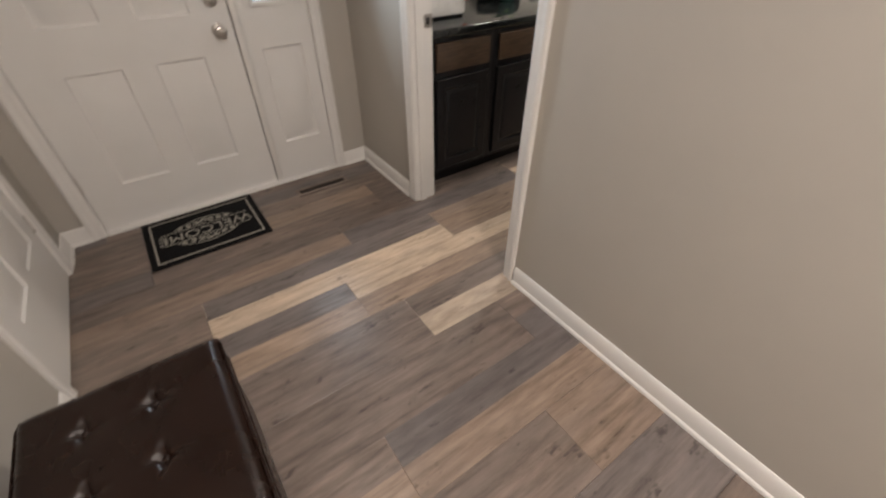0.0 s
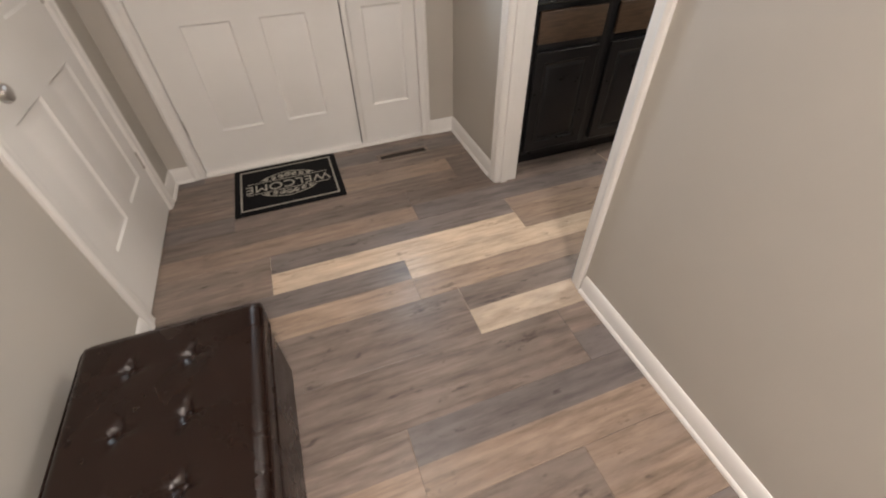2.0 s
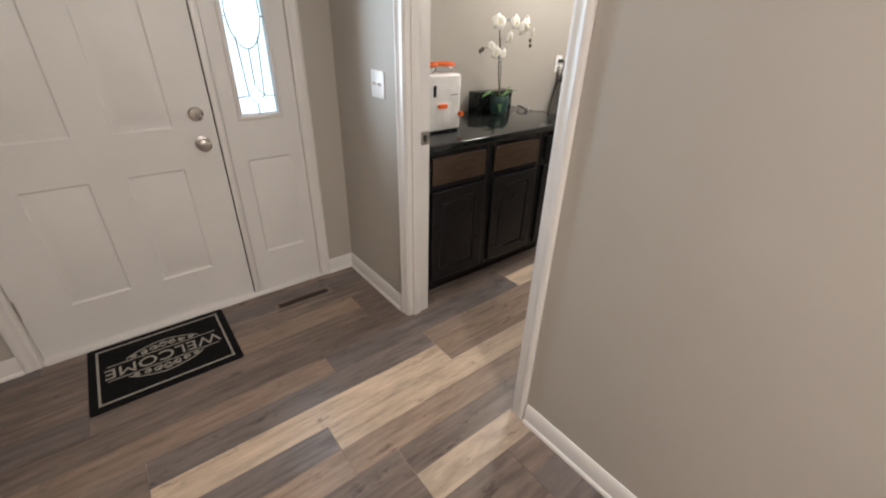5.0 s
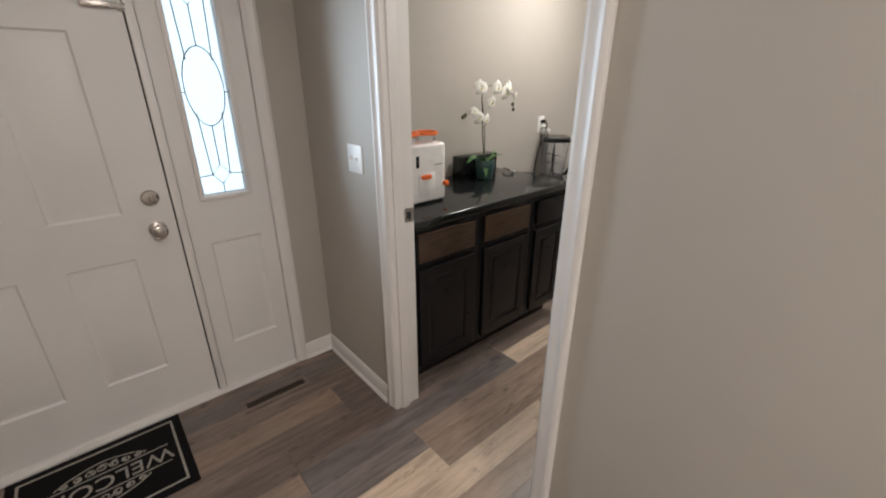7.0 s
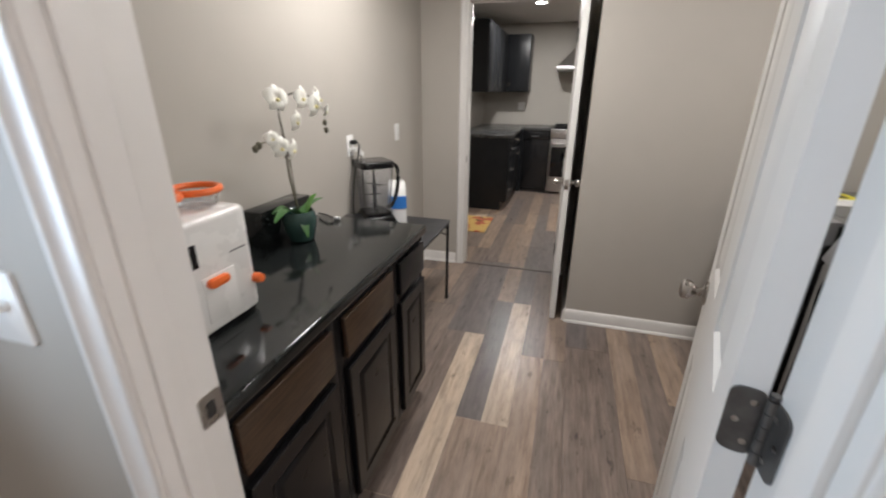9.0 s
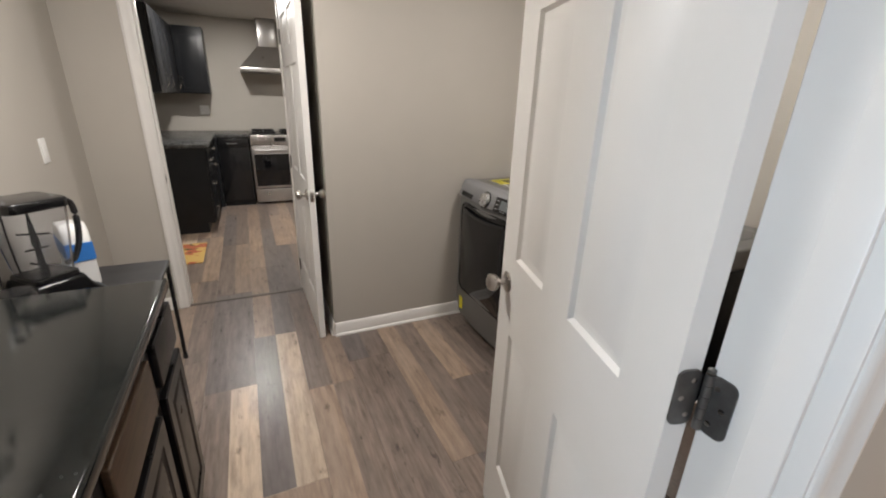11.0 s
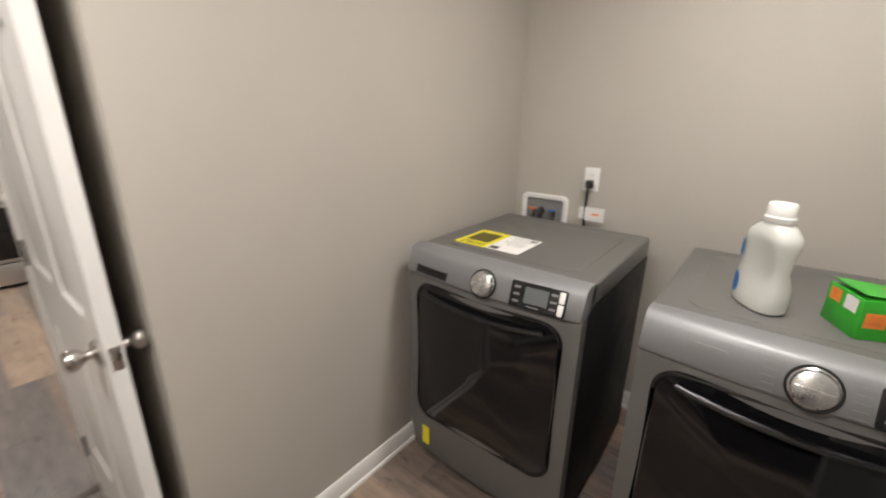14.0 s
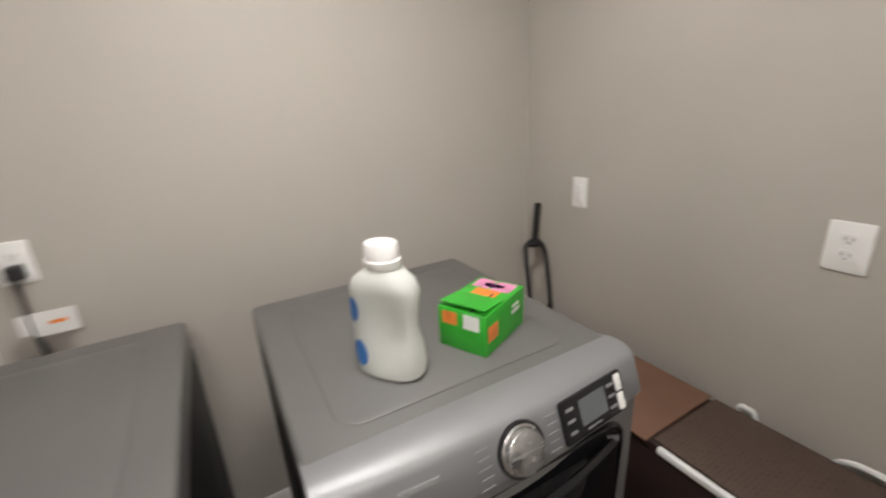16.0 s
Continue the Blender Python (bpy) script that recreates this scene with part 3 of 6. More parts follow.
# closet door, shut
CD = pose(HX0 - .019, CN, .012, 0, 0, -90)
d3 = thing("door_closet", CD, "white six-panel closet door, shut, with a nickel knob", "door", kind="structure")
W3 = CN - CS
part("slab", slab(W3, 2.018, .035, six_panels(W3)), M["door"], d3, local=True)
bm = bmesh.new()
lathe(bm, [(.001, .0155), (.032, .0155), (.033, .0215), (.026, .0265), (.012, .030), (.010, .044), (.017, .049), (.025, .058), (.0275, .068), (.024, .078), (.014, .083), (.001, .0835)], (W3 - .064, 0, .905), "y", 28)
part("door_knob", bm, M["nickel"], d3, "brushed nickel door knob", local=True)
for z in (.30, 1.02, 1.83):
    part("hinge", prism(bmesh.new(), round_rect(-.004, .010, z - .045, z + .045, .005, 3), "y", .0165, .0225), M["nickel"], d3, "nickel hinge knuckle", local=True)
part("strike_edge", boxes((W3 - .004, W3 + .004, .0165, .0195, .86, .95)), M["dark_metal"], d3, "dark strike plate edge", local=True)

# front door with its sidelight
FDY = 2.545
fd = thing("door_front", pose(-.428, FDY + .0225, .015), "white six-panel front entry door, shut", "door", kind="structure")
WF = .934
FP = [(a + .428, b + .428, lo, hi) for lo, hi in ((.235, .775), (.965, 1.62), (1.73, 1.94)) for a, b in ((-.255, -.025), (.108, .336))]
part("slab", slab(WF, 2.03, .045, FP), M["door"], fd, local=True)
for z, r in ((.885, "k"), (1.018, "b")):
    bm = bmesh.new()
    if r == "k":
        lathe(bm, [(.001, -.02), (.033, -.02), (.033, -.028), (.026, -.032), (.012, -.036), (.011, -.050), (.019, -.055), (.0285, -.066), (.030, -.076), (.025, -.086), (.014, -.090), (.001, -.0905)], (.437 + .428, 0, z), "y", 28)
        part("door_knob", bm, M["nickel"], fd, "brushed nickel door knob", local=True)
    else:
        lathe(bm, [(.001, -.02), (.031, -.02), (.032, -.030), (.026, -.036), (.020, -.037), (.001, -.037)], (.437 + .428, 0, z), "y", 28)
        box(bm, .437 + .428 - .004, .437 + .428 + .004, -.052, -.036, z - .014, z + .014, .002)
        part("deadbolt", bm, M["nickel"], fd, "brushed nickel deadbolt thumb turn", local=True)
part("guard_bar", boxes((.815, .945, -.040, -.0235, 1.697, 1.716), (.922, .952, -.030, -.0225, 1.690, 1.722), bevel=.003), M["nickel"], fd, "nickel swing-bar door guard", local=True)
for z in (.28, 1.03, 1.8):
    part("hinge", prism(bmesh.new(), round_rect(-.012, .006, z - .05, z + .05, .005, 3), "y", -.0215, -.0285), M["nickel"], fd, "nickel hinge knuckle", local=True)
part("sweep", boxes((0, WF, -.026, .02, -.013, .004), bevel=.002), M["trim"], fd, "white door sweep", local=True)
structure("trim_front_frame", boxes((-.467, -.430, FY - .004, 2.66, 0, 2.06), (.512, .543, FY + .012, 2.66, 0, 2.06), (.908, .942, FY - .004, 2.66, 0, 2.06), (-.467, .942, FY - .004, 2.66, 2.05, 2.085), bevel=.003), M["trim"], "white front door frame and mullion", "door frame")
# black strips put the shade of the door gaps into colour
structure("gap_shade_strips", boxes((.5065, .5118, FDY + .003, FDY + .02, 0.013, 2.045), (-.4298, -.4282, FDY + .003, FDY + .02, 0.013, 2.045)), M["print_black"], "black strips painting the shade in the front door gaps", "trim")
structure("threshold", boxes((-.430, .908, FY - .012, 2.66, -.005, .012), bevel=.003), M["trim"], "white door threshold", "threshold")

# sidelight: slab with a leaded glass panel
G0, G1, GZ0, GZ1 = .632, .811, 1.008, 1.875
sl = thing("window_sidelight", (.725, FDY, .014), "white sidelight panel with leaded obscure glass", "window", kind="structure")
bm = bmesh.new()
for s, yy in ((-1, FDY - .012), (1, FDY + .033)):
    us, vs = (.545, G0, G1, .906), (.014, GZ0, GZ1, 2.048)
    pan = (.616, .838, .255, .790)
    uu = sorted({*us, pan[0], pan[1]})
    vv = sorted({*vs, pan[2], pan[3]})
    for i in range(len(uu) - 1):
        for j in range(len(vv) - 1):
            cu, cv = (uu[i] + uu[i + 1]) / 2, (vv[j] + vv[j + 1]) / 2
            if G0 < cu < G1 and GZ0 < cv < GZ1 or pan[0] < cu < pan[1] and pan[2] < cv < pan[3]:
                continue
            bm.faces.new([bm.verts.new((u, yy, v)) for u, v in ((uu[i], vv[j]), (uu[i + 1], vv[j]), (uu[i + 1], vv[j + 1]), (uu[i], vv[j + 1]))])
    rings = [[bm.verts.new((u, yy - s * dd, v)) for u, v in ((pan[0] + q, pan[2] + q), (pan[1] - q, pan[2] + q), (pan[1] - q, pan[3] - q), (pan[0] + q, pan[3] - q))] for q, dd in ((0, 0), (.01, .008), (.022, .008), (.042, .001))]
    for a, b in zip(rings, rings[1:]):
        for i in range(4):
            bm.faces.new((a[i], a[(i + 1) % 4], b[(i + 1) % 4], b[i]))
    bm.faces.new(rings[-1])
for u in (G0, G1):
    bm.faces.new([bm.verts.new(p) for p in ((u, FDY - .012, GZ0), (u, FDY + .033, GZ0), (u, FDY + .033, GZ1), (u, FDY - .012, GZ1))])
for v in (GZ0, GZ1):
    bm.faces.new([bm.verts.new(p) for p in ((G0, FDY - .012, v), (G0, FDY + .033, v), (G1, FDY + .033, v), (G1, FDY - .012, v))])
bmesh.ops.remove_doubles(bm, verts=bm.verts, dist=1e-5)
bmesh.ops.recalc_face_normals(bm, faces=bm.faces)
part("slab", bm, M["door"], sl)
fr = .020
part("glass_frame", boxes((G0 - fr, G0, FDY - .022, FDY - .010, GZ0 - fr, GZ1 + fr), (G1, G1 + fr, FDY - .022, FDY - .010, GZ0 - fr, GZ1 + fr), (G0 - fr, G1 + fr, FDY - .0225, FDY - .010, GZ0 - fr, GZ0), (G0 - fr, G1 + fr, FDY - .0225, FDY - .010, GZ1, GZ1 + fr), bevel=.004), M["trim"], sl, "white moulded glass frame")
pane = part("pane", boxes((G0, G1, FDY + .004, FDY + .010, GZ0, GZ1)), M["window_glass"], sl, "obscure white glass pane")
pane.visible_shadow = False
GC = (G0 + G1) / 2
OZ, OH, OW = 1.452, .153, .074
lead = bmesh.new()
ly = FDY + .003


def came(*pts):
    tube(lead, [(u, ly, v) for u, v in pts], .0024, 6)


came(*[(GC + OW * math.sin(2 * math.pi * i / 40), OZ + OH * math.cos(2 * math.pi * i / 40)) for i in range(41)])
for s in (-1, 1):
    came((GC + s * OW, OZ - .02), (G0 if s < 0 else G1, OZ - .02))
    came((GC + s * .036, GZ0 + .085), (GC + s * .048, OZ - .10))
    came((GC + s * .048, OZ + .10), (GC + s * .058, GZ1 - .085))
    came((GC + s * .036, GZ0 + .085), (G0 if s < 0 else G1, GZ0 + .080))
    came((GC + s * .036, GZ1 - .085), (G0 if s < 0 else G1, GZ1 - .080))
for z0, sg in ((GZ0, 1), (GZ1, -1)):
    came((GC, z0), (GC, z0 + sg * .042), (GC - .036, z0 + sg * .085), (GC, z0 + sg * .128), (GC + .036, z0 + sg * .085), (GC, z0 + sg * .042))
    came((GC, z0 + sg * .128), (GC, OZ - sg * OH))
part("lead_came", lead, M["dark_metal"], sl, "dark lead came lines")

# ---- hall things ----
def ottoman():
    x0, x1, y0, y1, h = -.535, -.070, -.115, 1.035, .43
    t = thing("storage_ottoman", ((x0 + x1) / 2, (y0 + y1) / 2, 0), "dark brown tufted faux-leather storage ottoman bench on the plank floor", "ottoman")
    part("body", boxes((x0 + .008, x1 - .008, y0 + .008, y1 - .008, .03, h - .105), bevel=.012, seg=3), M["leather"], t)
    tufts = [(x0 + .138, y1 - .125 - .170 * i) for i in range(6)] + [(x0 + .288, y1 - .132 - .168 * i) for i in range(6)]
    bm = bmesh.new()
    nx, ny, z = 72, 180, h
    grid = []
    for i in range(nx + 1):
        row = []
        for j in range(ny + 1):
            x, y = x0 + (x1 - x0) * i / nx, y0 + (y1 - y0) * j / ny
            e = min(x - x0, x1 - x, y - y0, y1 - y)
            zz = h - .026 * max(0.0, 1 - e / .030) ** 2.2
            for tx, ty in tufts:
                dx, dy = x - tx, y - ty
                r = math.hypot(dx, dy)
                if r < .09:
                    fold = .5 + .5 * math.cos(4 * math.atan2(dy, dx) + .6)
                    zz -= .017 * math.exp(-(r / .015) ** 2) + .014 * math.exp(-(r / .034) ** 2) * fold ** 3 + .003 * math.exp(-(r / .05) ** 2)
            zz += .0016 * noise.noise((x * 9, y * 9, 0.3))
            row.append(bm.verts.new((x, y, zz)))
        grid.append(row)
    for i in range(nx):
        for j in range(ny):
            bm.faces.new((grid[i][j], grid[i + 1][j], grid[i + 1][j + 1], grid[i][j + 1]))
    rim = [grid[i][0] for i in range(nx)] + [grid[nx][j] for j in range(ny)] + [grid[i][ny] for i in range(nx, 0, -1)] + [grid[0][j] for j in range(ny, 0, -1)]
    prev = rim
    for zz in (h - .06, h - .098):
        low = [bm.verts.new((v.co.x, v.co.y, zz)) for v in rim]
        for a in range(len(rim)):
            b = (a + 1) % len(rim)
            bm.faces.new((prev[a], low[a], low[b], prev[b]))
        prev = low
    bm.faces.new(prev)
    bmesh.ops.recalc_face_normals(bm, faces=bm.faces)
    lid = part("lid", bm, M["leather"], t, "tufted padded lid")
    for tx, ty in tufts:
        b = bmesh.new()
        lathe(b, [(.001, -.003), (.009, -.002), (.0095, .001), (.006, .0045), (.001, .0055)], (tx, ty, h - .0195), "z", 12)
        part("button", b, M["leather"], lid)
    for zz in (h - .022, h - .098):
        b = bmesh.new()
        off = -.0045
        pts = round_rect(x0 + off + .004, x1 - off - .004, y0 + off + .004, y1 - off - .004, .028, 5)
        tube(b, [(u, v, zz) for u, v in pts + pts[:1]], .0034, 6)
        part("piping", b, M["leather"], lid)
    for fx in (x0 + .05, x1 - .05):
        for fy in (y0 + .05, y1 - .05):
            b = bmesh.new()
            lathe(b, [(.018, 0), (.020, .005), (.020, .032), (.018, .033)], (fx, fy, 0), "z", 14)
            part("foot", b, M["gloss_black"], t, "short black plastic foot")


ottoman()


def door_mat():
    x0, x1, y0, y1 = -.276, .313, 2.044, 2.498
    t = thing("door_mat", ((x0 + x1) / 2, (y0 + y1) / 2, 0), "black rectangular doormat with WELCOME and grey scrolls on the plank floor", "doormat")
    part("mat_body", prism(bmesh.new(), round_rect(x0, x1, y0, y1, .006, 3), "z", .001, .009, .002), M["mat"], t)
    bw, i = .009, .032
    part("border", boxes((x0 + i, x1 - i, y0 + i, y0 + i + bw, .0088, .0102), (x0 + i, x1 - i, y1 - i - bw, y1 - i, .0088, .0102), (x0 + i, x0 + i + bw, y0 + i + bw, y1 - i - bw, .0088, .0102), (x1 - i - bw, x1 - i, y0 + i + bw, y1 - i - bw, .0088, .0102)), M["mat_print"], t, "grey border line")
    cx, cy = (x0 + x1) / 2, (y0 + y1) / 2
    lettering("WELCOME", .098, pose(cx, cy, .0100, 0, 0, 180), M["mat_print"], "lettering", t)
    b = bmesh.new()
    for s in (-1, 1):
        box(b, cx - .225, cx + .225, cy + s * .052 - .0025, cy + s * .052 + .0025, .0088, .0101)
        for k in range(-3, 4):
            r = .021 - .003 * abs(k)
            px, py = cx + k * .040, cy + s * (.086 - .004 * abs(k))
            pts = [(px + r * (1 - .65 * q / 22) * math.cos(q * .42 + k), py + s * r * (1 - .65 * q / 22) * math.sin(q * .42 + k), .0095) for q in range(23)]
            tube(b, pts, .0030, 5)
        tube(b, curve_pts([(cx - .15, cy + s * .068, .0095), (cx - .10, cy + s * .098, .0095), (cx, cy + s * .122, .0095), (cx + .10, cy + s * .098, .0095), (cx + .15, cy + s * .068, .0095)], 6), .0026, 5)
    part("scrollwork", b, M["mat_print"], t, "grey scroll ornament")


door_mat()


def floor_register():
    x0, x1, y0, y1 = .558, .886, 2.288, 2.381
    t = thing("floor_register", ((x0 + x1) / 2, (y0 + y1) / 2, 0), "wood-look floor heating register with a dark slot", "floor vent", kind="structure")
    part("frame", boxes((x0, x1, y0, y0 + .026, .0005, .005), (x0, x1, y1 - .026, y1, .0005, .005), (x0, x0 + .02, y0 + .026, y1 - .026, .0005, .005), (x1 - .02, x1, y0 + .026, y1 - .026, .0005, .005), bevel=.0015), PLANK[2], t)
    part("grille_well", boxes((x0 + .02, x1 - .02, y0 + .026, y1 - .026, .0004, .0012)), M["register"], t, "dark recess")
    n = 22
    for i in range(n):
        u = x0 + .026 + (x1 - x0 - .052) * i / (n - 1)
        part("slat", boxes((u - .0018, u + .0018, y0 + .026, y1 - .026, .001, .004)), M["register"], t)


floor_register()


def wall_plate(name, label, category, m, w, h, fill):
    """A cover plate in its own axes: x across, z up, facing -y, its back on the wall at y = 0."""
    t = thing(name, m, label, category)
    part("plate", prism(bmesh.new(), round_rect(-w / 2, w / 2, -h / 2, h / 2, .006, 4), "y", 0, -.0055, .0018), M["white_plastic"], t, local=True)
    for kind, u, v in fill:
        if kind == "toggle":
            part("slot", boxes((u - .006, u + .006, -.0065, -.005, v - .013, v + .013)), M["white_plastic"], t, local=True)
            part("toggle", (lambda b: (bmesh.ops.rotate(b, verts=b.verts, cent=(u, -.006, v), matrix=Matrix.Rotation(radians(-24), 3, 'X')), b)[1])(boxes((u - .004, u + .004, -.020, -.004, v - .005, v + .005), bevel=.0015)), M["white_plastic"], t, local=True)
        elif kind == "decora":
            part("rocker", boxes((u - .0165, u + .0165, -.008, -.005, v - .033, v + .033), bevel=.0015), M["white_plastic"], t, local=True)
        elif kind == "outlet":
            for s in (-1, 1):
                o = part("receptacle", prism(bmesh.new(), round_rect(u - .0165, u + .0165, v + s * .0195 - .014, v + s * .0195 + .014, .011, 5), "y", -.005, -.0072), M["white_plastic"], t, local=True)
                part("slots", boxes((u - .008, u - .006, -.0076, -.007, v + s * .0195 - .002, v + s * .0195 + .006), (u + .006, u + .008, -.0076, -.007, v + s * .0195 - .002, v + s * .0195 + .006), (u - .002, u + .002, -.0076, -.007, v + s * .0195 - .010, v + s * .0195 - .006)), M["print_black"], o, "dark slots", local=True)
        elif kind == "screw":
            b = bmesh.new()
            lathe(b, [(.001, -.0062), (.003, -.006), (.0032, -.0052)], (u, 0, v), "y", 10)
            part("screw", b, M["white_plastic"], t, local=True)
    return t


wall_plate("light_switch", "white double toggle light switch on a greige wall", "light switch", pose(HX1, 2.070, 1.176, 0, 0, -90), .114, .117, [("toggle", -.023, 0), ("toggle", .023, 0)])

# ---- laundry things: cabinet run ----
CFY = 1.902
CTOP = .910


def framed_door(parent, name, x0, x1, z0, z1, y, mat, label=""):
    """A cabinet door with a raised centre panel, facing -y."""
    bm = bmesh.new()
    w, h = x1 - x0, z1 - z0
    rail = min(.058, w * .2)
    rings = []
    for ins, dep in ((0, .0), (0, .015), (.004, .019), (rail - .006, .019), (rail, .013), (rail + .010, .010), (rail + .024, .0175), (rail + .030, .018)):
        rings.append([bm.verts.new((u, y - dep, v)) for u, v in ((x0 + ins, z0 + ins), (x1 - ins, z0 + ins), (x1 - ins, z1 - ins), (x0 + ins, z1 - ins))])
    for a, b in zip(rings, rings[1:]):
        for i in range(4):
            bm.faces.new((a[i], a[(i + 1) % 4], b[(i + 1) % 4], b[i]))
    bm.faces.new(rings[-1])
    bm.faces.new(rings[0])
    bmesh.ops.recalc_face_normals(bm, faces=bm.faces)
    return part(name, bm, mat, parent, label)


units = ((1.253, 1.697, 1.305, 1.662, "brown_wood"), (1.697, 2.128, 1.734, 2.092, "brown_wood"), (2.128, 2.462, 2.164, 2.440, "black_paint"))
for x0, x1, a, b, mat in units:
    t = thing("base_cabinet", ((x0 + x1) / 2, 2.18, 0), "black painted base cabinet with a " + ("brown unpainted drawer front" if mat == "brown_wood" else "black drawer front"), "cabinet", "laundry base cabinets")
    part("carcass", boxes((x0, x1, CFY + .004, 2.462, .105, CTOP - .042)), M["black_paint"], t)
    part("face_frame", boxes((x0, a + .012, CFY - .006, CFY + .004, .105, CTOP - .042), (b - .012, x1, CFY - .006, CFY + .004, .105, CTOP - .042), (a + .012, b - .012, CFY - .006, CFY + .004, .66, .712), (a + .012, b - .012, CFY - .006, CFY + .004, .838, CTOP - .042), (a + .012, b - .012, CFY - .006, CFY + .004, .105, .145), bevel=.001), M["black_paint"], t)
    part("drawer_front", boxes((a, b, CFY - .024, CFY - .006, .705, .845), bevel=.005, seg=3), M[mat], t, "brown unpainted drawer front" if mat == "brown_wood" else "black drawer front")
    framed_door(t, "cabinet_door", a, b, .135, .668, CFY - .006, M["black_paint"])
    part("toe_kick", boxes((x0, x1, CFY + .075, CFY + .093, 0, .105)), M["black_paint"], t)
ct = thing("countertop", (1.84, 2.17, CTOP - .04), "glossy black laundry countertop on base cabinets", "countertop")
part("slab", boxes((1.251, 2.475, 1.876, NY - .002, CTOP - .040, CTOP), bevel=.010, seg=4), M["counter"], ct)
tray = single("black_box", boxes((2.03, 2.345, 2.372, 2.462, CTOP + .0005, CTOP + .130), bevel=.004), M["counter"], (2.187, 2.417, CTOP), "plain glossy black box standing behind an orchid pot", "box")


def milk_machine():
    x0, x1, y0, y1, z0, z1 = 1.385, 1.640, 2.068, 2.345, CTOP, 1.200
    t = thing("countertop_appliance", ((x0 + x1) / 2, (y0 + y1) / 2, z0), "white countertop food machine with orange knobs on the black countertop", "kitchen appliance")
    b = bmesh.new()
    prism(b, round_rect(x0, x1, y0, y1, .035, 6), "z", z0 + .012, z1, .014, 3)
    part("housing", b, M["ivory"], t)
    part("foot_band", prism(bmesh.new(), round_rect(x0 + .008, x1 - .008, y0 + .008, y1 - .008, .03, 5), "z", z0, z0 + .013), M["gloss_black"], t, "black foot band")
    part("display_slot", boxes((x0 + .058, x0 + .076, y0 - .002, y0 + .004, z1 - .105, z1 - .050), bevel=.001), M["gloss_black"], t, "black display window")
    part("front_panel", boxes((x0 + .075, x0 + .172, y0 - .0025, y0 + .003, z0 + .04, z0 + .155), bevel=.002), M["ivory"], t)
    part("brand_bar", boxes((x1 - .085, x1 - .035, y0 - .0012, y0 + .001, z1 - .102, z1 - .098)), M["print_grey"], t)
    b = bmesh.new()
    prism(b, round_rect(x0 + .082, x0 + .142, z0 + .128, z0 + .150, .010, 4), "y", y0 - .018, y0 - .002, .004)
    part("lever", b, M["orange"], t, "orange lever")
    b = bmesh.new()
    lathe(b, [(.001, 0), (.013, 0), (.014, -.012), (.011, -.024), (.001, -.026)], (x1 - .018, y0 + .002, z0 + .092), "y", 18)
    part("side_knob", b, M["orange"], t, "orange knob")
    for cx, cy in ((x0 + .085, y0 + .105), (x0 + .198, y0 + .10)):
        b = bmesh.new()
        lathe(b, [(.040, 0), (.044, .004), (.052, .034), (.048, .036), (.040, .030), (.038, .006)], (cx, cy, z1 - .001), "z", 28)
        j = part("hopper", b, M["clear"], t, "clear plastic hopper")
        b = bmesh.new()
        R, r = .055, .0085
        pts = [(cx + R * math.cos(a), cy + R * math.sin(a), z1 + .040) for a in [2 * math.pi * i / 28 for i in range(29)]]
        tube(b, pts, r, 8)
        part("ring", b, M["orange"], j, "orange ring lid")


milk_machine()


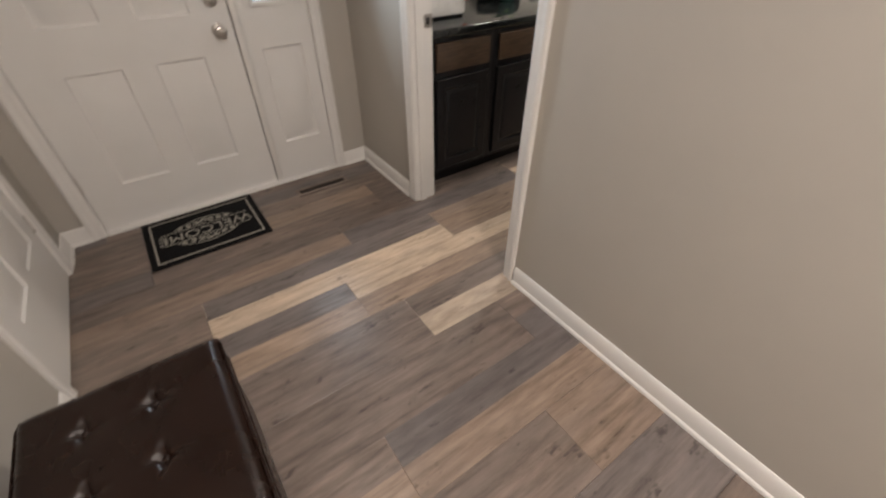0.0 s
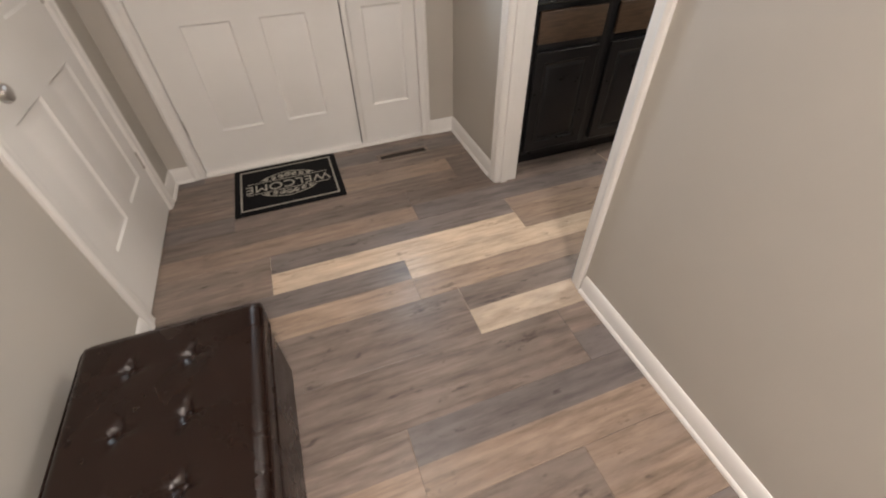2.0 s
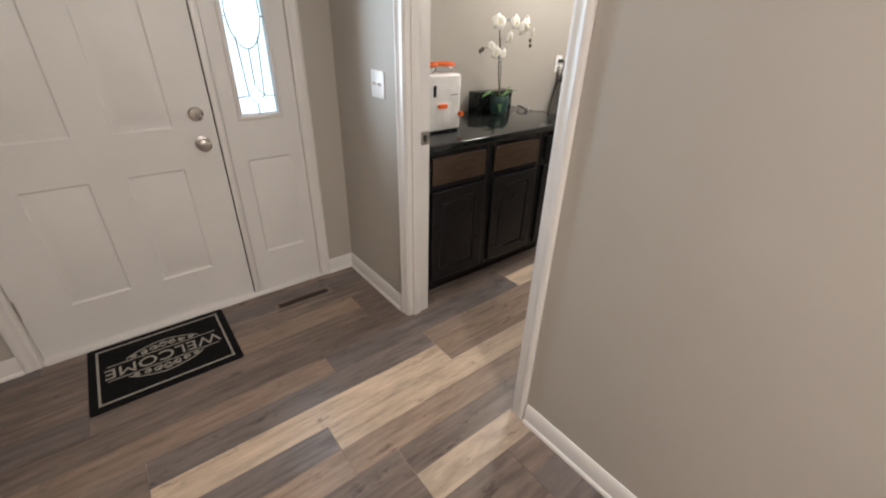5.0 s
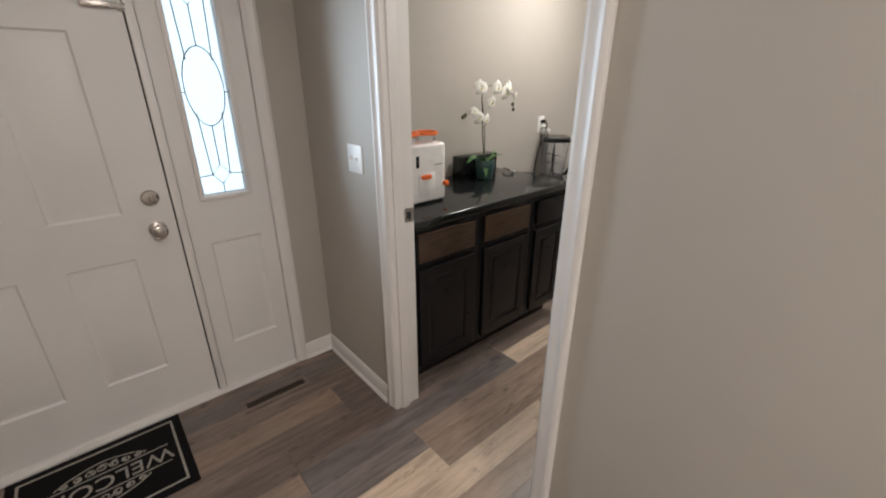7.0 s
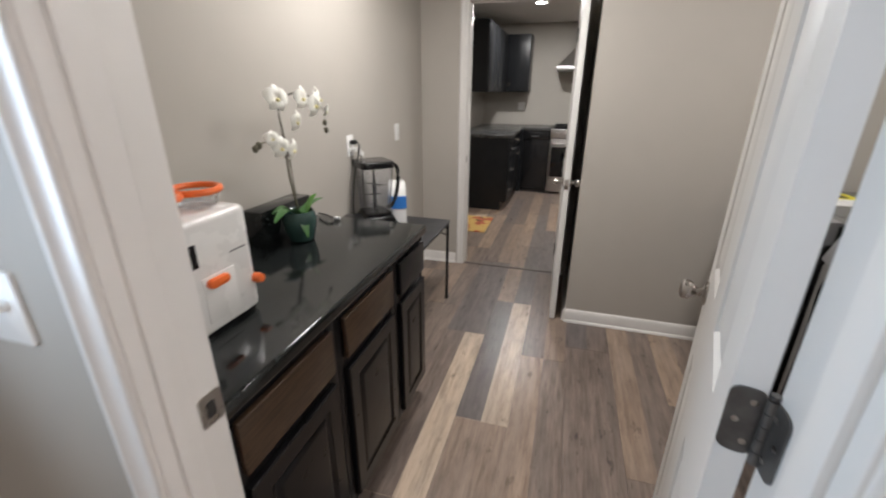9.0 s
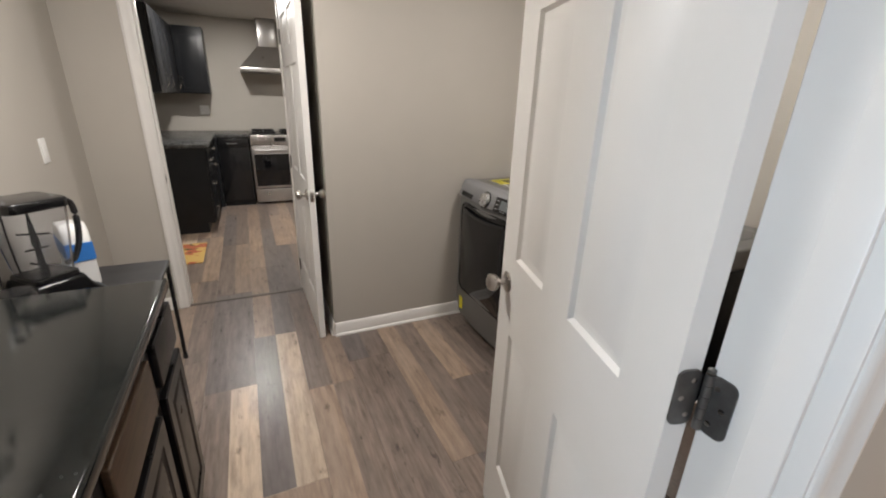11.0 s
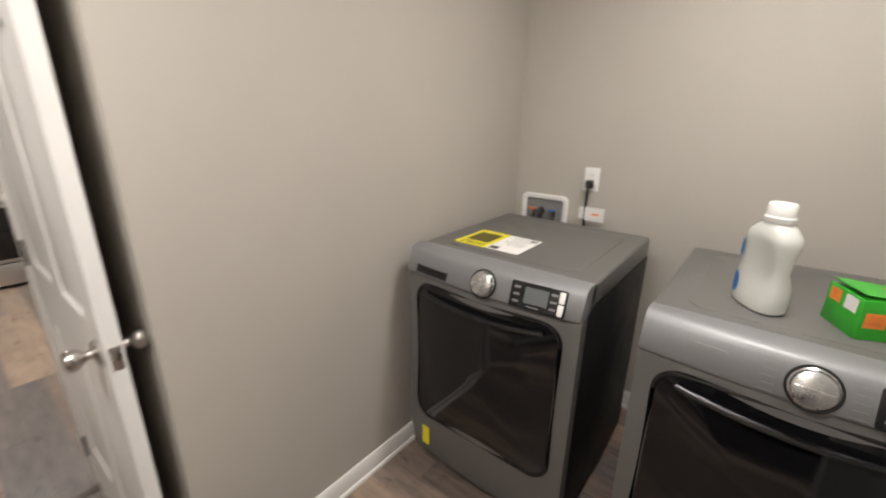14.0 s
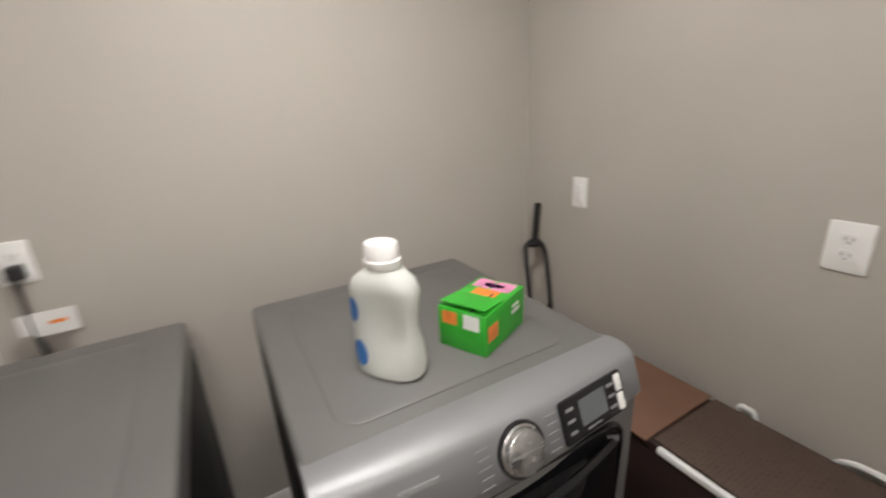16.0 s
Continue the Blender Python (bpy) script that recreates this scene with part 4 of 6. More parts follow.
def orchid():
    px, py = 2.140, 2.288
    t = thing("potted_orchid", (px, py, CTOP), "white orchid in a dark green glazed pot on the black countertop", "potted plant")
    b = bmesh.new()
    lathe(b, [(.040, 0), (.048, .004), (.060, .045), (.066, .085), (.060, .112), (.055, .120), (.051, .116), (.054, .095), (.001, .092)], (px, py, CTOP), "z", 28)
    part("pot", b, M["pot"], t)
    rnd = random.Random(5)

    def leaf(name, base, tip, wid, mat, droop):
        b = bmesh.new()
        p, q = Vector(base), Vector(tip)
        d = q - p
        side = d.cross(Vector((0, 0, 1))).normalized()
        n = 10
        cols = []
        for i in range(n + 1):
            s = i / n
            c = p + d * s + Vector((0, 0, droop * math.sin(s * math.pi)))
            w = wid * math.sin(math.pi * (.12 + .88 * s) ** .8) ** .7 if s < 1 else .001
            w = max(w, .002)
            cols.append([bm_v for bm_v in (b.verts.new(c - side * w), b.verts.new(c - Vector((0, 0, w * .25))), b.verts.new(c + side * w))])
        for u, v in zip(cols, cols[1:]):
            for k in range(2):
                b.faces.new((u[k], u[k + 1], v[k + 1], v[k]))
        r = bmesh.ops.extrude_face_region(b, geom=b.faces[:])
        bmesh.ops.translate(b, vec=(0, 0, -.0018), verts=[v for v in r["geom"] if isinstance(v, bmesh.types.BMVert)])
        bmesh.ops.recalc_face_normals(b, faces=b.faces)
        part(name, b, mat, t)

    z = CTOP + .105
    leaf("leaf", (px, py, z), (px - .17, py - .02, z + .015), .026, M["leaf"], .035)
    leaf("leaf", (px, py, z), (px + .135, py - .025, z + .035), .018, M["leaf"], .015)
    leaf("leaf", (px + .01, py - .02, z), (px + .045, py - .055, z + .075), .034, M["leaf_bright"], .012)
    leaf("leaf", (px - .01, py, z), (px - .09, py + .05, z + .02), .024, M["leaf"], .03)
    leaf("leaf", (px - .02, py - .02, z - .01), (px - .05, py - .065, z - .075), .02, M["leaf"], .03)
    s1 = curve_pts([(px, py, z), (px - .015, py + .01, z + .15), (px - .035, py, z + .30), (px - .045, py - .005, z + .40), (px + .03, py - .01, z + .44), (px + .14, py - .02, z + .425), (px + .215, py - .025, z + .37)], 7)
    b = bmesh.new()
    tube(b, s1, .0042, 7, .5)
    part("flower_spike", b, M["stem"], t)
    s2 = curve_pts([(px - .03, py, z + .265), (px - .09, py - .01, z + .285), (px - .17, py - .02, z + .290), (px - .215, py - .025, z + .275)], 6)
    b = bmesh.new()
    tube(b, s2, .0032, 7, .5)
    part("flower_spike", b, M["stem"], t)
    b = bmesh.new()
    tube(b, [(px + .012, py + .01, z - .01), (px + .003, py + .012, z + .18), (px - .03, py + .006, z + .34)], .0026, 6)
    part("support_stick", b, M["stem"], t)

    def blossom(c, face, size):
        b = bmesh.new()
        c, f = Vector(c), Vector(face).normalized()
        u = f.cross(Vector((0, 0, 1))).normalized()
        v = u.cross(f).normalized()
        for k, (ang, ln, wd) in enumerate(((90, 1.0, .42), (20, 1.05, .62), (160, 1.05, .62), (235, .95, .40), (305, .95, .40))):
            a = radians(ang + rnd.uniform(-8, 8))
            d = u * math.cos(a) + v * math.sin(a)
            e = f.cross(d).normalized()
            rows = []
            for i in range(6):
                s = i / 5
                w = size * wd * math.sin(math.pi * (.10 + .86 * s)) ** .8
                cc = c + d * size * ln * s + f * size * (.18 * math.sin(s * 3) - .16 * s * s)
                rows.append([b.verts.new(cc - e * w - f * w * .12), b.verts.new(cc + f * .001), b.verts.new(cc + e * w - f * w * .12)])
            for p, q in zip(rows, rows[1:]):
                for m in range(2):
                    b.faces.new((p[m], p[m + 1], q[m + 1], q[m]))
        r = bmesh.ops.extrude_face_region(b, geom=b.faces[:])
        bmesh.ops.translate(b, vec=-f * .0012, verts=[w for w in r["geom"] if isinstance(w, bmesh.types.BMVert)])
        bmesh.ops.recalc_face_normals(b, faces=b.faces)
        fl = part("blossom", b, M["petal"], t)
        b = bmesh.new()
        bmesh.ops.create_icosphere(b, subdivisions=2, radius=size * .15, matrix=Matrix.Translation(c + f * size * .16 - v * size * .12))
        part("lip", b, M["petal_heart"], fl, "yellow flower lip")

    for c, f, s in (((px - .085, py - .03, z + .425), (-.3, -.9, .15), .042), ((px + .05, py - .035, z + .425), (.1, -1, .0), .040), ((px + .12, py - .04, z + .400), (.2, -1, -.1), .048),
                    ((px + .165, py - .03, z + .42), (.5, -.8, .1), .042), ((px + .01, py - .03, z + .345), (.2, -1, -.2), .036), ((px + .215, py - .03, z + .375), (.6, -.7, -.3), .026),
                    ((px - .095, py - .03, z + .265), (-.2, -1, -.1), .036), ((px - .03, py - .03, z + .250), (.3, -.9, -.2), .036), ((px - .135, py - .03, z + .30), (-.3, -.9, .1), .026)):
        blossom(c, f, s * 1.10)
    for c in ((px + .205, py - .025, z + .33), (px + .212, py - .025, z + .30), (px - .215, py - .025, z + .275), (px - .195, py - .024, z + .284)):
        b = bmesh.new()
        bmesh.ops.create_icosphere(b, subdivisions=2, radius=.011, matrix=Matrix.Translation(c) @ Matrix.Diagonal((1, .8, 1.2, 1)))
        part("bud", b, M["stem"], t, "dark closed bud")


orchid()


def folding_table():
    x0, x1, y0, y1, h = 2.492, 3.550, 2.055, 2.462, .605
    t = thing("folding_table", ((x0 + x1) / 2, (y0 + y1) / 2, 0), "low charcoal folding table with black steel legs against the wall", "table")
    part("tabletop", prism(bmesh.new(), round_rect(x0, x1, y0, y1, .022, 5), "z", h - .018, h, .006, 3), M["table_top"], t)
    part("apron", boxes((x0 + .03, x1 - .03, y0 + .022, y0 + .040, h - .045, h - .019), (x0 + .03, x1 - .03, y1 - .040, y1 - .022, h - .045, h - .019), bevel=.002), M["black_metal"], t)
    for lx, tilt in ((x0 + .12, 0.02), (x1 - .055, .012)):
        for ly in (y0 + .012, y1 - .035):
            b = bmesh.new()
            tube(b, [(lx, ly, .004), (lx + tilt, ly, h - .02)], .0105, 10)
            lg = part("leg", b, M["black_metal"], t)
            b = bmesh.new()
            lathe(b, [(.013, 0), (.0135, .002), (.0135, .022), (.011, .024)], (lx, ly, 0), "z", 12)
            part("rubber_foot", b, M["cord"], lg)
        b = bmesh.new()
        tube(b, [(lx + tilt * .9, y0 + .02, h - .05), (lx + tilt * .9, y1 - .04, h - .05)], .008, 8)
        part("cross_bar", b, M["black_metal"], t)
    b = bmesh.new()
    tube(b, [(x1 - .047, y0 + .03, h - .10), (x1 - .17, y0 + .06, h - .03)], .006, 8)
    part("brace", b, M["black_metal"], t)


folding_table()
TT = .605


def blender():
    m = pose(2.975, 2.365, TT, 0, 0, 46) @ Matrix.Diagonal((1.12, 1.10, .97, 1))
    t = thing("blender", m, "black kitchen blender with a clear square pitcher on a folding table", "blender")
    prof = [(-.172, 0), (.105, 0), (.108, .03), (.085, .155), (.072, .185), (-.072, .185), (-.098, .130), (-.176, .035)]
    part("motor_base", prism(bmesh.new(), prof, "x", -.088, .088, .014, 3), M["gloss_black"], t, local=True)
    part("control_panel", prism(bmesh.new(), [(-.176, .046), (-.168, .040), (-.106, .116), (-.114, .122)], "x", -.075, .075, .004), M["lcd"], t, "grey button panel", local=True)
    b = bmesh.new()
    for z0, z1, a0, a1 in ((.185, .470, .062, .085),):
        lo, hi, li, hj = ([b.verts.new((u * s, v * s, z)) for u, v in round_rect(-1, 1, -1, 1, .3, 4)] for s, z in ((a0, z0), (a1, z1), (a0 - .004, z0 + .006), (a1 - .004, z1)))
        k = len(lo)
        for p, q in ((lo, hi), (hi, hj), (hj, li)):
            for i in range(k):
                b.faces.new((p[i], p[(i + 1) % k], q[(i + 1) % k], q[i]))
        b.faces.new(lo)
        b.faces.new(li)
    bmesh.ops.recalc_face_normals(b, faces=b.faces)
    jug = part("pitcher", b, M["clear"], t, "clear plastic pitcher", local=True)
    part("lid", prism(bmesh.new(), round_rect(-.089, .089, -.089, .089, .028, 5), "z", .468, .508, .008, 3), M["gloss_black"], jug, "black lid", local=True)
    b = bmesh.new()
    lathe(b, [(.016, .195), (.012, .23), (.008, .30), (.012, .33), (.007, .40), (.002, .465)], (0, 0, 0), "z", 14)
    for z, a in ((.23, 20), (.30, 110), (.36, 60)):
        c, s = math.cos(radians(a)) * .042, math.sin(radians(a)) * .042
        tube(b, [(-c, -s, z), (0, 0, z + .004), (c, s, z + .010)], .004, 6)
    part("blade_tower", b, M["gloss_black"], jug, "black stacked blade shaft", local=True)
    b = bmesh.new()
    tube(b, curve_pts([(0, -.085, .475), (0, -.128, .465), (0, -.138, .40), (0, -.128, .30), (0, -.098, .225), (0, -.07, .215)], 6), .0105, 10)
    part("handle", b, M["gloss_black"], jug, "black handle", local=True)
    b = bmesh.new()
    prism(b, round_rect(-.072, .072, -.072, .072, .02, 4), "z", .184, .205, .004)
    part("pitcher_collar", b, M["gloss_black"], jug, "black collar", local=True)


blender()


def blender_cup():
    t = thing("blender_cup", (2.585, 2.30, TT), "small clear cup with a black lid on a folding table", "cup")
    b = bmesh.new()
    lathe(b, [(.034, 0), (.038, .004), (.046, .24), (.043, .24), (.036, .008), (.001, .007)], (2.585, 2.30, TT), "z", 24)
    part("cup", b, M["clear"], t)
    b = bmesh.new()
    lathe(b, [(.047, .238), (.050, .242), (.050, .268), (.044, .278), (.001, .280)], (2.585, 2.30, TT), "z", 24)
    part("lid", b, M["gloss_black"], t, "black lid")


blender_cup()


def soft_pack():
    m = pose(3.375, 2.385, TT, 0, 0, 26) @ Matrix.Diagonal((1.40, 1.1, 1.10, 1))
    t = thing("wipes_pack", m, "white and blue plastic pack standing on a folding table", "package")
    b = bmesh.new()
    prism(b, [(-.07, 0), (.07, 0), (.075, .14), (.066, .225), (.045, .262), (-.035, .268), (-.062, .235), (-.074, .14)], "y", -.045, .045, .012, 3)
    part("pack", b, M["white_plastic"], t, local=True)
    part("blue_band", prism(bmesh.new(), [(-.0755, .115), (.0765, .125), (.0735, .205), (-.0725, .190)], "y", -.0465, .0465, .006, 2), M["blue"], t, "blue printed band", local=True)


soft_pack()


def cord(name, pts, radius, label, category="cord"):
    b = bmesh.new()
    tube(b, curve_pts(pts, 8), radius, 7)
    return single(name, b, M["cord"], pts[0], label, category)


wall_plate("wall_outlet", "white duplex outlet with a black plug on a greige wall", "outlet", pose(2.950, NY, 1.175, 0, 0, 0), .072, .117, [("outlet", 0, 0), ("screw", 0, 0)])
c = cord("power_cord", [(2.950, NY - .008, 1.196), (2.954, NY - .045, 1.194), (2.960, NY - .050, 1.15), (2.91, NY - .035, 1.00), (2.865, NY - .04, .82), (2.86, NY - .06, .68), (2.96, 2.42, .613), (3.00, 2.40, .613)], .0040, "black power cord hanging from a wall outlet", "cord")
part("plug", boxes((2.936, 2.964, NY - .040, NY - .0075, 1.184, 1.208), bevel=.005), M["cord"], c, "black plug")
c = cord("power_cord", [(2.950, NY - .008, 1.156), (2.958, NY - .05, 1.152), (2.97, NY - .055, 1.09), (2.99, NY - .045, .95), (2.99, NY - .05, .80), (2.97, 2.42, .66), (2.99, 2.40, .613)], .0034, "thin black cord hanging beside a wall outlet", "cord")
part("plug", boxes((2.937, 2.963, NY - .042, NY - .0075, 1.144, 1.167), bevel=.004), M["white_plastic"], c, "white plug")
part("tag", (lambda b: (bmesh.ops.rotate(b, verts=b.verts, cent=(2.97, NY - .06, 1.135), matrix=Matrix.Rotation(radians(25), 3, 'Y')), b)[1])(boxes((2.948, 2.998, NY - .062, NY - .0605, 1.122, 1.148))), M["paper"], c, "white cord tag")
c = cord("loose_cord", [(2.47, 2.42, CTOP + .006), (2.44, 2.36, CTOP + .012), (2.425, 2.33, CTOP + .010), (2.42, 2.31, CTOP + .008)], .0035, "short black cord end with a white plug on a countertop", "cord")
part("loose_plug", boxes((2.412, 2.428, 2.275, 2.308, CTOP + .0005, CTOP + .014), bevel=.004), M["white_plastic"], c, "white plug")
wall_plate("light_switch", "white single rocker light switch on a greige wall", "light switch", pose(3.640, NY, 1.192, 0, 0, 0), .072, .117, [("decora", 0, 0)])
single("wall_sensor", prism(bmesh.new(), round_rect(2.495, 2.555, 1.985, 2.075, .01, 4), "y", NY, NY - .024, .004), M["white_plastic"], (2.525, NY, 1.985), "small white sensor box on a greige wall", "sensor")


# ---- washer and dryer ----
def front_loader(cx, back, du, drawer, label):
    W, yb, top = .686, -.335, .985
    m = pose(cx, back, .015) @ Matrix.Diagonal((1, 1.04, 1.01, 1))
    t = thing("washing_machine" if drawer else "clothes_dryer", m, label, "washing machine" if drawer else "dryer", "laundry pair")
    h = W / 2

    def bow(u, y, amount=.022):
        return y + amount * (1 - (u / h) ** 2)
    n = 16
    us = [-h + W * i / n for i in range(n + 1)]
    # cabinet shell: sides and back; dark enamel, coloured deeper for shade in the gaps
    part("cabinet", boxes((-h, h, yb, .352, .035, top - .085), bevel=.006), M["graphite_dark"], t, "dark enamel cabinet, gap shade in its colour", local=True)
    # top panel with a raised field
    b = bmesh.new()
    prism(b, round_rect(-h, h, yb, .345, .022, 5), "z", top - .086, top - .004, .010, 3)
    prism(b, round_rect(-h + .075, h - .075, yb + .07, .275, .05, 6), "z", top - .006, top - .001, .003, 2)
    part("top_panel", b, M["graphite"], t, local=True)
    # front panel: bowed, from the kick to the control strip
    b = bmesh.new()

    def sheet(rows, closed_back=.34):
        """Rows of (z, y at the middle minus bow) swept across the width."""
        grid = [[b.verts.new((u, bow(u, y) if y > .36 else y, z)) for u in us] for z, y in rows]
        for p, q in zip(grid, grid[1:]):
            for i in range(n):
                b.faces.new((p[i], p[i + 1], q[i + 1], q[i]))
        for side in (0, n):
            b.faces.new([r[side] for r in grid])
    sheet([(.030, .320), (.030, .350), (.045, .368), (.20, .392), (.868, .392), (.880, .386), (.880, .340)])
    bmesh.ops.recalc_face_normals(b, faces=b.faces)
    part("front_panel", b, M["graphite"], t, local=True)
    b = bmesh.new()
    sheet([(.884, .335), (.884, .392), (.888, .401), (.896, .4030), (.963, .3798), (.971, .3755), (.978, .368), (.984, .352), (.985, .320), (.975, .290)])
    bmesh.ops.recalc_face_normals(b, faces=b.faces)
    cp = part("control_panel", b, M["graphite_light"], t, "lighter brushed control panel", local=True)
    # panel fittings lie in the sloping face
    slope = math.degrees(math.atan2(.018, .052))

    def fit(b, u, v):
        """From the panel's own axes (x across, z up along the face, -y out) to the machine's."""
        yy = bow(u, .3940 - .346 * v)
        bmesh.ops.transform(b, matrix=pose(u, yy, .928 + v, -slope, 0, 180 + math.degrees(math.atan(-.044 * u / h ** 2))), verts=b.verts)
        return b
    k_u = .0 if not drawer else -.012
    b = bmesh.new()
    lathe(b, [(.001, .004), (.043, .004), (.0435, -.004), (.040, -.007), (.038, -.016), (.035, -.018), (.001, -.0175)], (0, 0, 0), "y", 40)
    part("dial_bar", fit(boxes((-.034, .034, -.0195, -.016, -.0022, .0022), bevel=.0008), k_u, 0), M["chrome"], cp, "pale pointer bar", local=True)
    ring = bmesh.new()
    lathe(ring, [(.0435, .003), (.0490, .003), (.0490, -.0030), (.0470, -.0042), (.0435, -.0036)], (0, 0, 0), "y", 40)
    part("dial_ring", fit(ring, k_u, 0), M["graphite_dark"], cp, "dark ring round the dial", local=True)
    part("dial", fit(b, k_u, 0), M["dial_metal"], cp, "chrome program dial", local=True)
    part("display_panel", fit(prism(bmesh.new(), round_rect(-.090, .090, -.041, .041, .006, 3), "y", .003, -.0035, .001), du, .001), M["gloss_black"], cp, "black display panel", local=True)
    part("screen", fit(boxes((-.042, .034, -.0045, -.0030, -.022, .028)), du, .001), M["lcd"], cp, "grey screen", local=True)
    for i, v in enumerate((.022, 0, -.022)):
        part("label_bar", fit(boxes((-.078, -.058, -.0042, -.0033, v - .003, v + .003)), du, .001), M["print_grey"], cp, local=True)
        part("label_bar", fit(boxes((.042, .062, -.0042, -.0033, v - .003, v + .003)), du, .001), M["print_grey"], cp, local=True)
    part("label_bar", fit(boxes((-.03, .01, -.0042, -.0033, -.033, -.030)), du, .001), M["print_grey"], cp, local=True)
    for v in (.019, -.019):
        part("button", fit(prism(bmesh.new(), round_rect(.067, .084, v - .017, v + .017, .003, 3), "y", -.003, -.0065, .001), du, .001), M["white_plastic"], cp, "white start button", local=True)
    for s in (-1, 1):
        for i in range(5):
            part("program_mark", fit(boxes((s * .075 - .014 + .003 * (i % 2), s * .075 + .012, .0015, -.0006, .032 - i * .016, .0335 - i * .016)), k_u, -.002), M["print_grey"], cp, local=True)
    if drawer:
        part("detergent_drawer", fit(boxes((-.072, .072, .003, -.0016, -.016, .010), bevel=.002), .215, -.014), M["graphite_dark"], cp, "dark dispenser drawer grip", local=True)
    else:
        part("badge", fit(boxes((-.034, .034, .003, -.0012, -.004, .004)), .19, .016), M["print_grey"], cp, "small grey badge", local=True)
    # door: bowed black glass in a dark rim
    prof = round_rect(-.285, .285, .275, .848, .060, 6)

    def dome(b, pts, depth_edge, depth_mid, steps=6):
        cu, cv = 0, (.275 + .848) / 2
        rings = []
        for i in range(steps + 1):
            s = 1 - i / (steps + .6)
            ring = []
            for u, v in pts:
                uu, vv = cu + (u - cu) * s, cv + (v - cv) * s
                ring.append(b.verts.new((uu, bow(uu, .392) + depth_edge + (depth_mid - depth_edge) * (1 - s * s) ** .8, vv)))
            rings.append(ring)
        base = [b.verts.new((u, bow(u, .392) - .01, v)) for u, v in pts]
        rings.insert(0, base)
        k = len(pts)
        for p, q in zip(rings, rings[1:]):
            for i in range(k):
                b.faces.new((p[i], p[(i + 1) % k], q[(i + 1) % k], q[i]))
        b.faces.new(rings[-1])
        bmesh.ops.recalc_face_normals(b, faces=b.faces)
        return b
    door = part("door_glass", dome(bmesh.new(), prof, .006, .024), M["black_glass"], t, "smoked black glass door", local=True)
    b = bmesh.new()
    pts = round_rect(-.291, .291, .269, .854, .064, 6)
    tube(b, [(u, bow(u, .392) + .003, v) for u, v in pts + pts[:1]], .007, 8)
    part("door_rim", b, M["gloss_black"], door, "black door rim", local=True)
    b = bmesh.new()
    tube(b, [(u, bow(u, .392) + .017 + .010 * (1 - (u / .25) ** 2), .826 - .016 * (1 - (u / .25) ** 2)) for u in [-.24 + .48 * i / 16 for i in range(17)]], .0085, 8)
    part("door_handle", b, M["gloss_black"], door, "black grip edge", local=True)
    # kick details
    part("seam", boxes((-h - .0006, -h + .03, .36, .3925, .800, .8025)), M["graphite_light"], t, local=True)
    b = bmesh.new()
    lathe(b, [(.001, 0), (.020, 0), (.020, .0012), (.001, .0014)], (-.285, bow(-.285, .392) - .002, .165), "y", 20)
    part("round_sticker", b, M["print_grey"], t, "round grey sticker", local=True)
    if drawer:
        part("yellow_sticker", boxes((.232, .268, bow(.25, .390), bow(.25, .3935) + .001, .115, .20)), M["yellow_print"], t, "yellow tag sticker", local=True)
    for fx in (-.27, .27):
        for fy in (yb + .06, .30):
            b = bmesh.new()
            lathe(b, [(.022, 0), (.024, .004), (.024, .016), (.012, .018), (.012, .037)], (fx, fy, 0), "z", 14)
            part("levelling_foot", b, M["cord"], t, "black rubber foot", local=True)
    return t


front_loader(2.994, -.042, -.205, True, "graphite front-load washing machine with a smoked glass door")
front_loader(2.145, -.018, -.186, False, "graphite front-load dryer with a smoked glass door")

# energy label lying on the washing machine
t = thing("energy_label", (3.10, .10, 1.0096), "yellow and white printed energy label on a graphite washing machine", "label")
part("yellow_half", boxes((3.102, 3.242, -.004, .208, 1.0096, 1.0106)), M["yellow_print"], t, "yellow half with dark print")
part("white_half", boxes((2.962, 3.101, -.002, .204, 1.0096, 1.0106)), M["paper"], t, "white half")
part("print_bar", boxes((3.122, 3.222, .03, .15, 1.0106, 1.0112)), M["print_olive"], t)
for y in (.165, .18, .192):
    part("print_line", boxes((3.12, 3.225, y, y + .004, 1.0106, 1.0112)), M["print_olive"], t)
for i in range(6):
    part("print_line", boxes((2.985, 3.08 - .012 * (i % 3), .02 + i * .02, .0225 + i * .02, 1.0106, 1.0112)), M["print_grey"], t)
part("print_block", boxes((3.055, 3.09, .165, .195, 1.0106, 1.0112)), M["print_black"], t)
part("print_block", boxes((2.972, 2.998, .012, .035, 1.0106, 1.0112)), M["print_grey"], t)


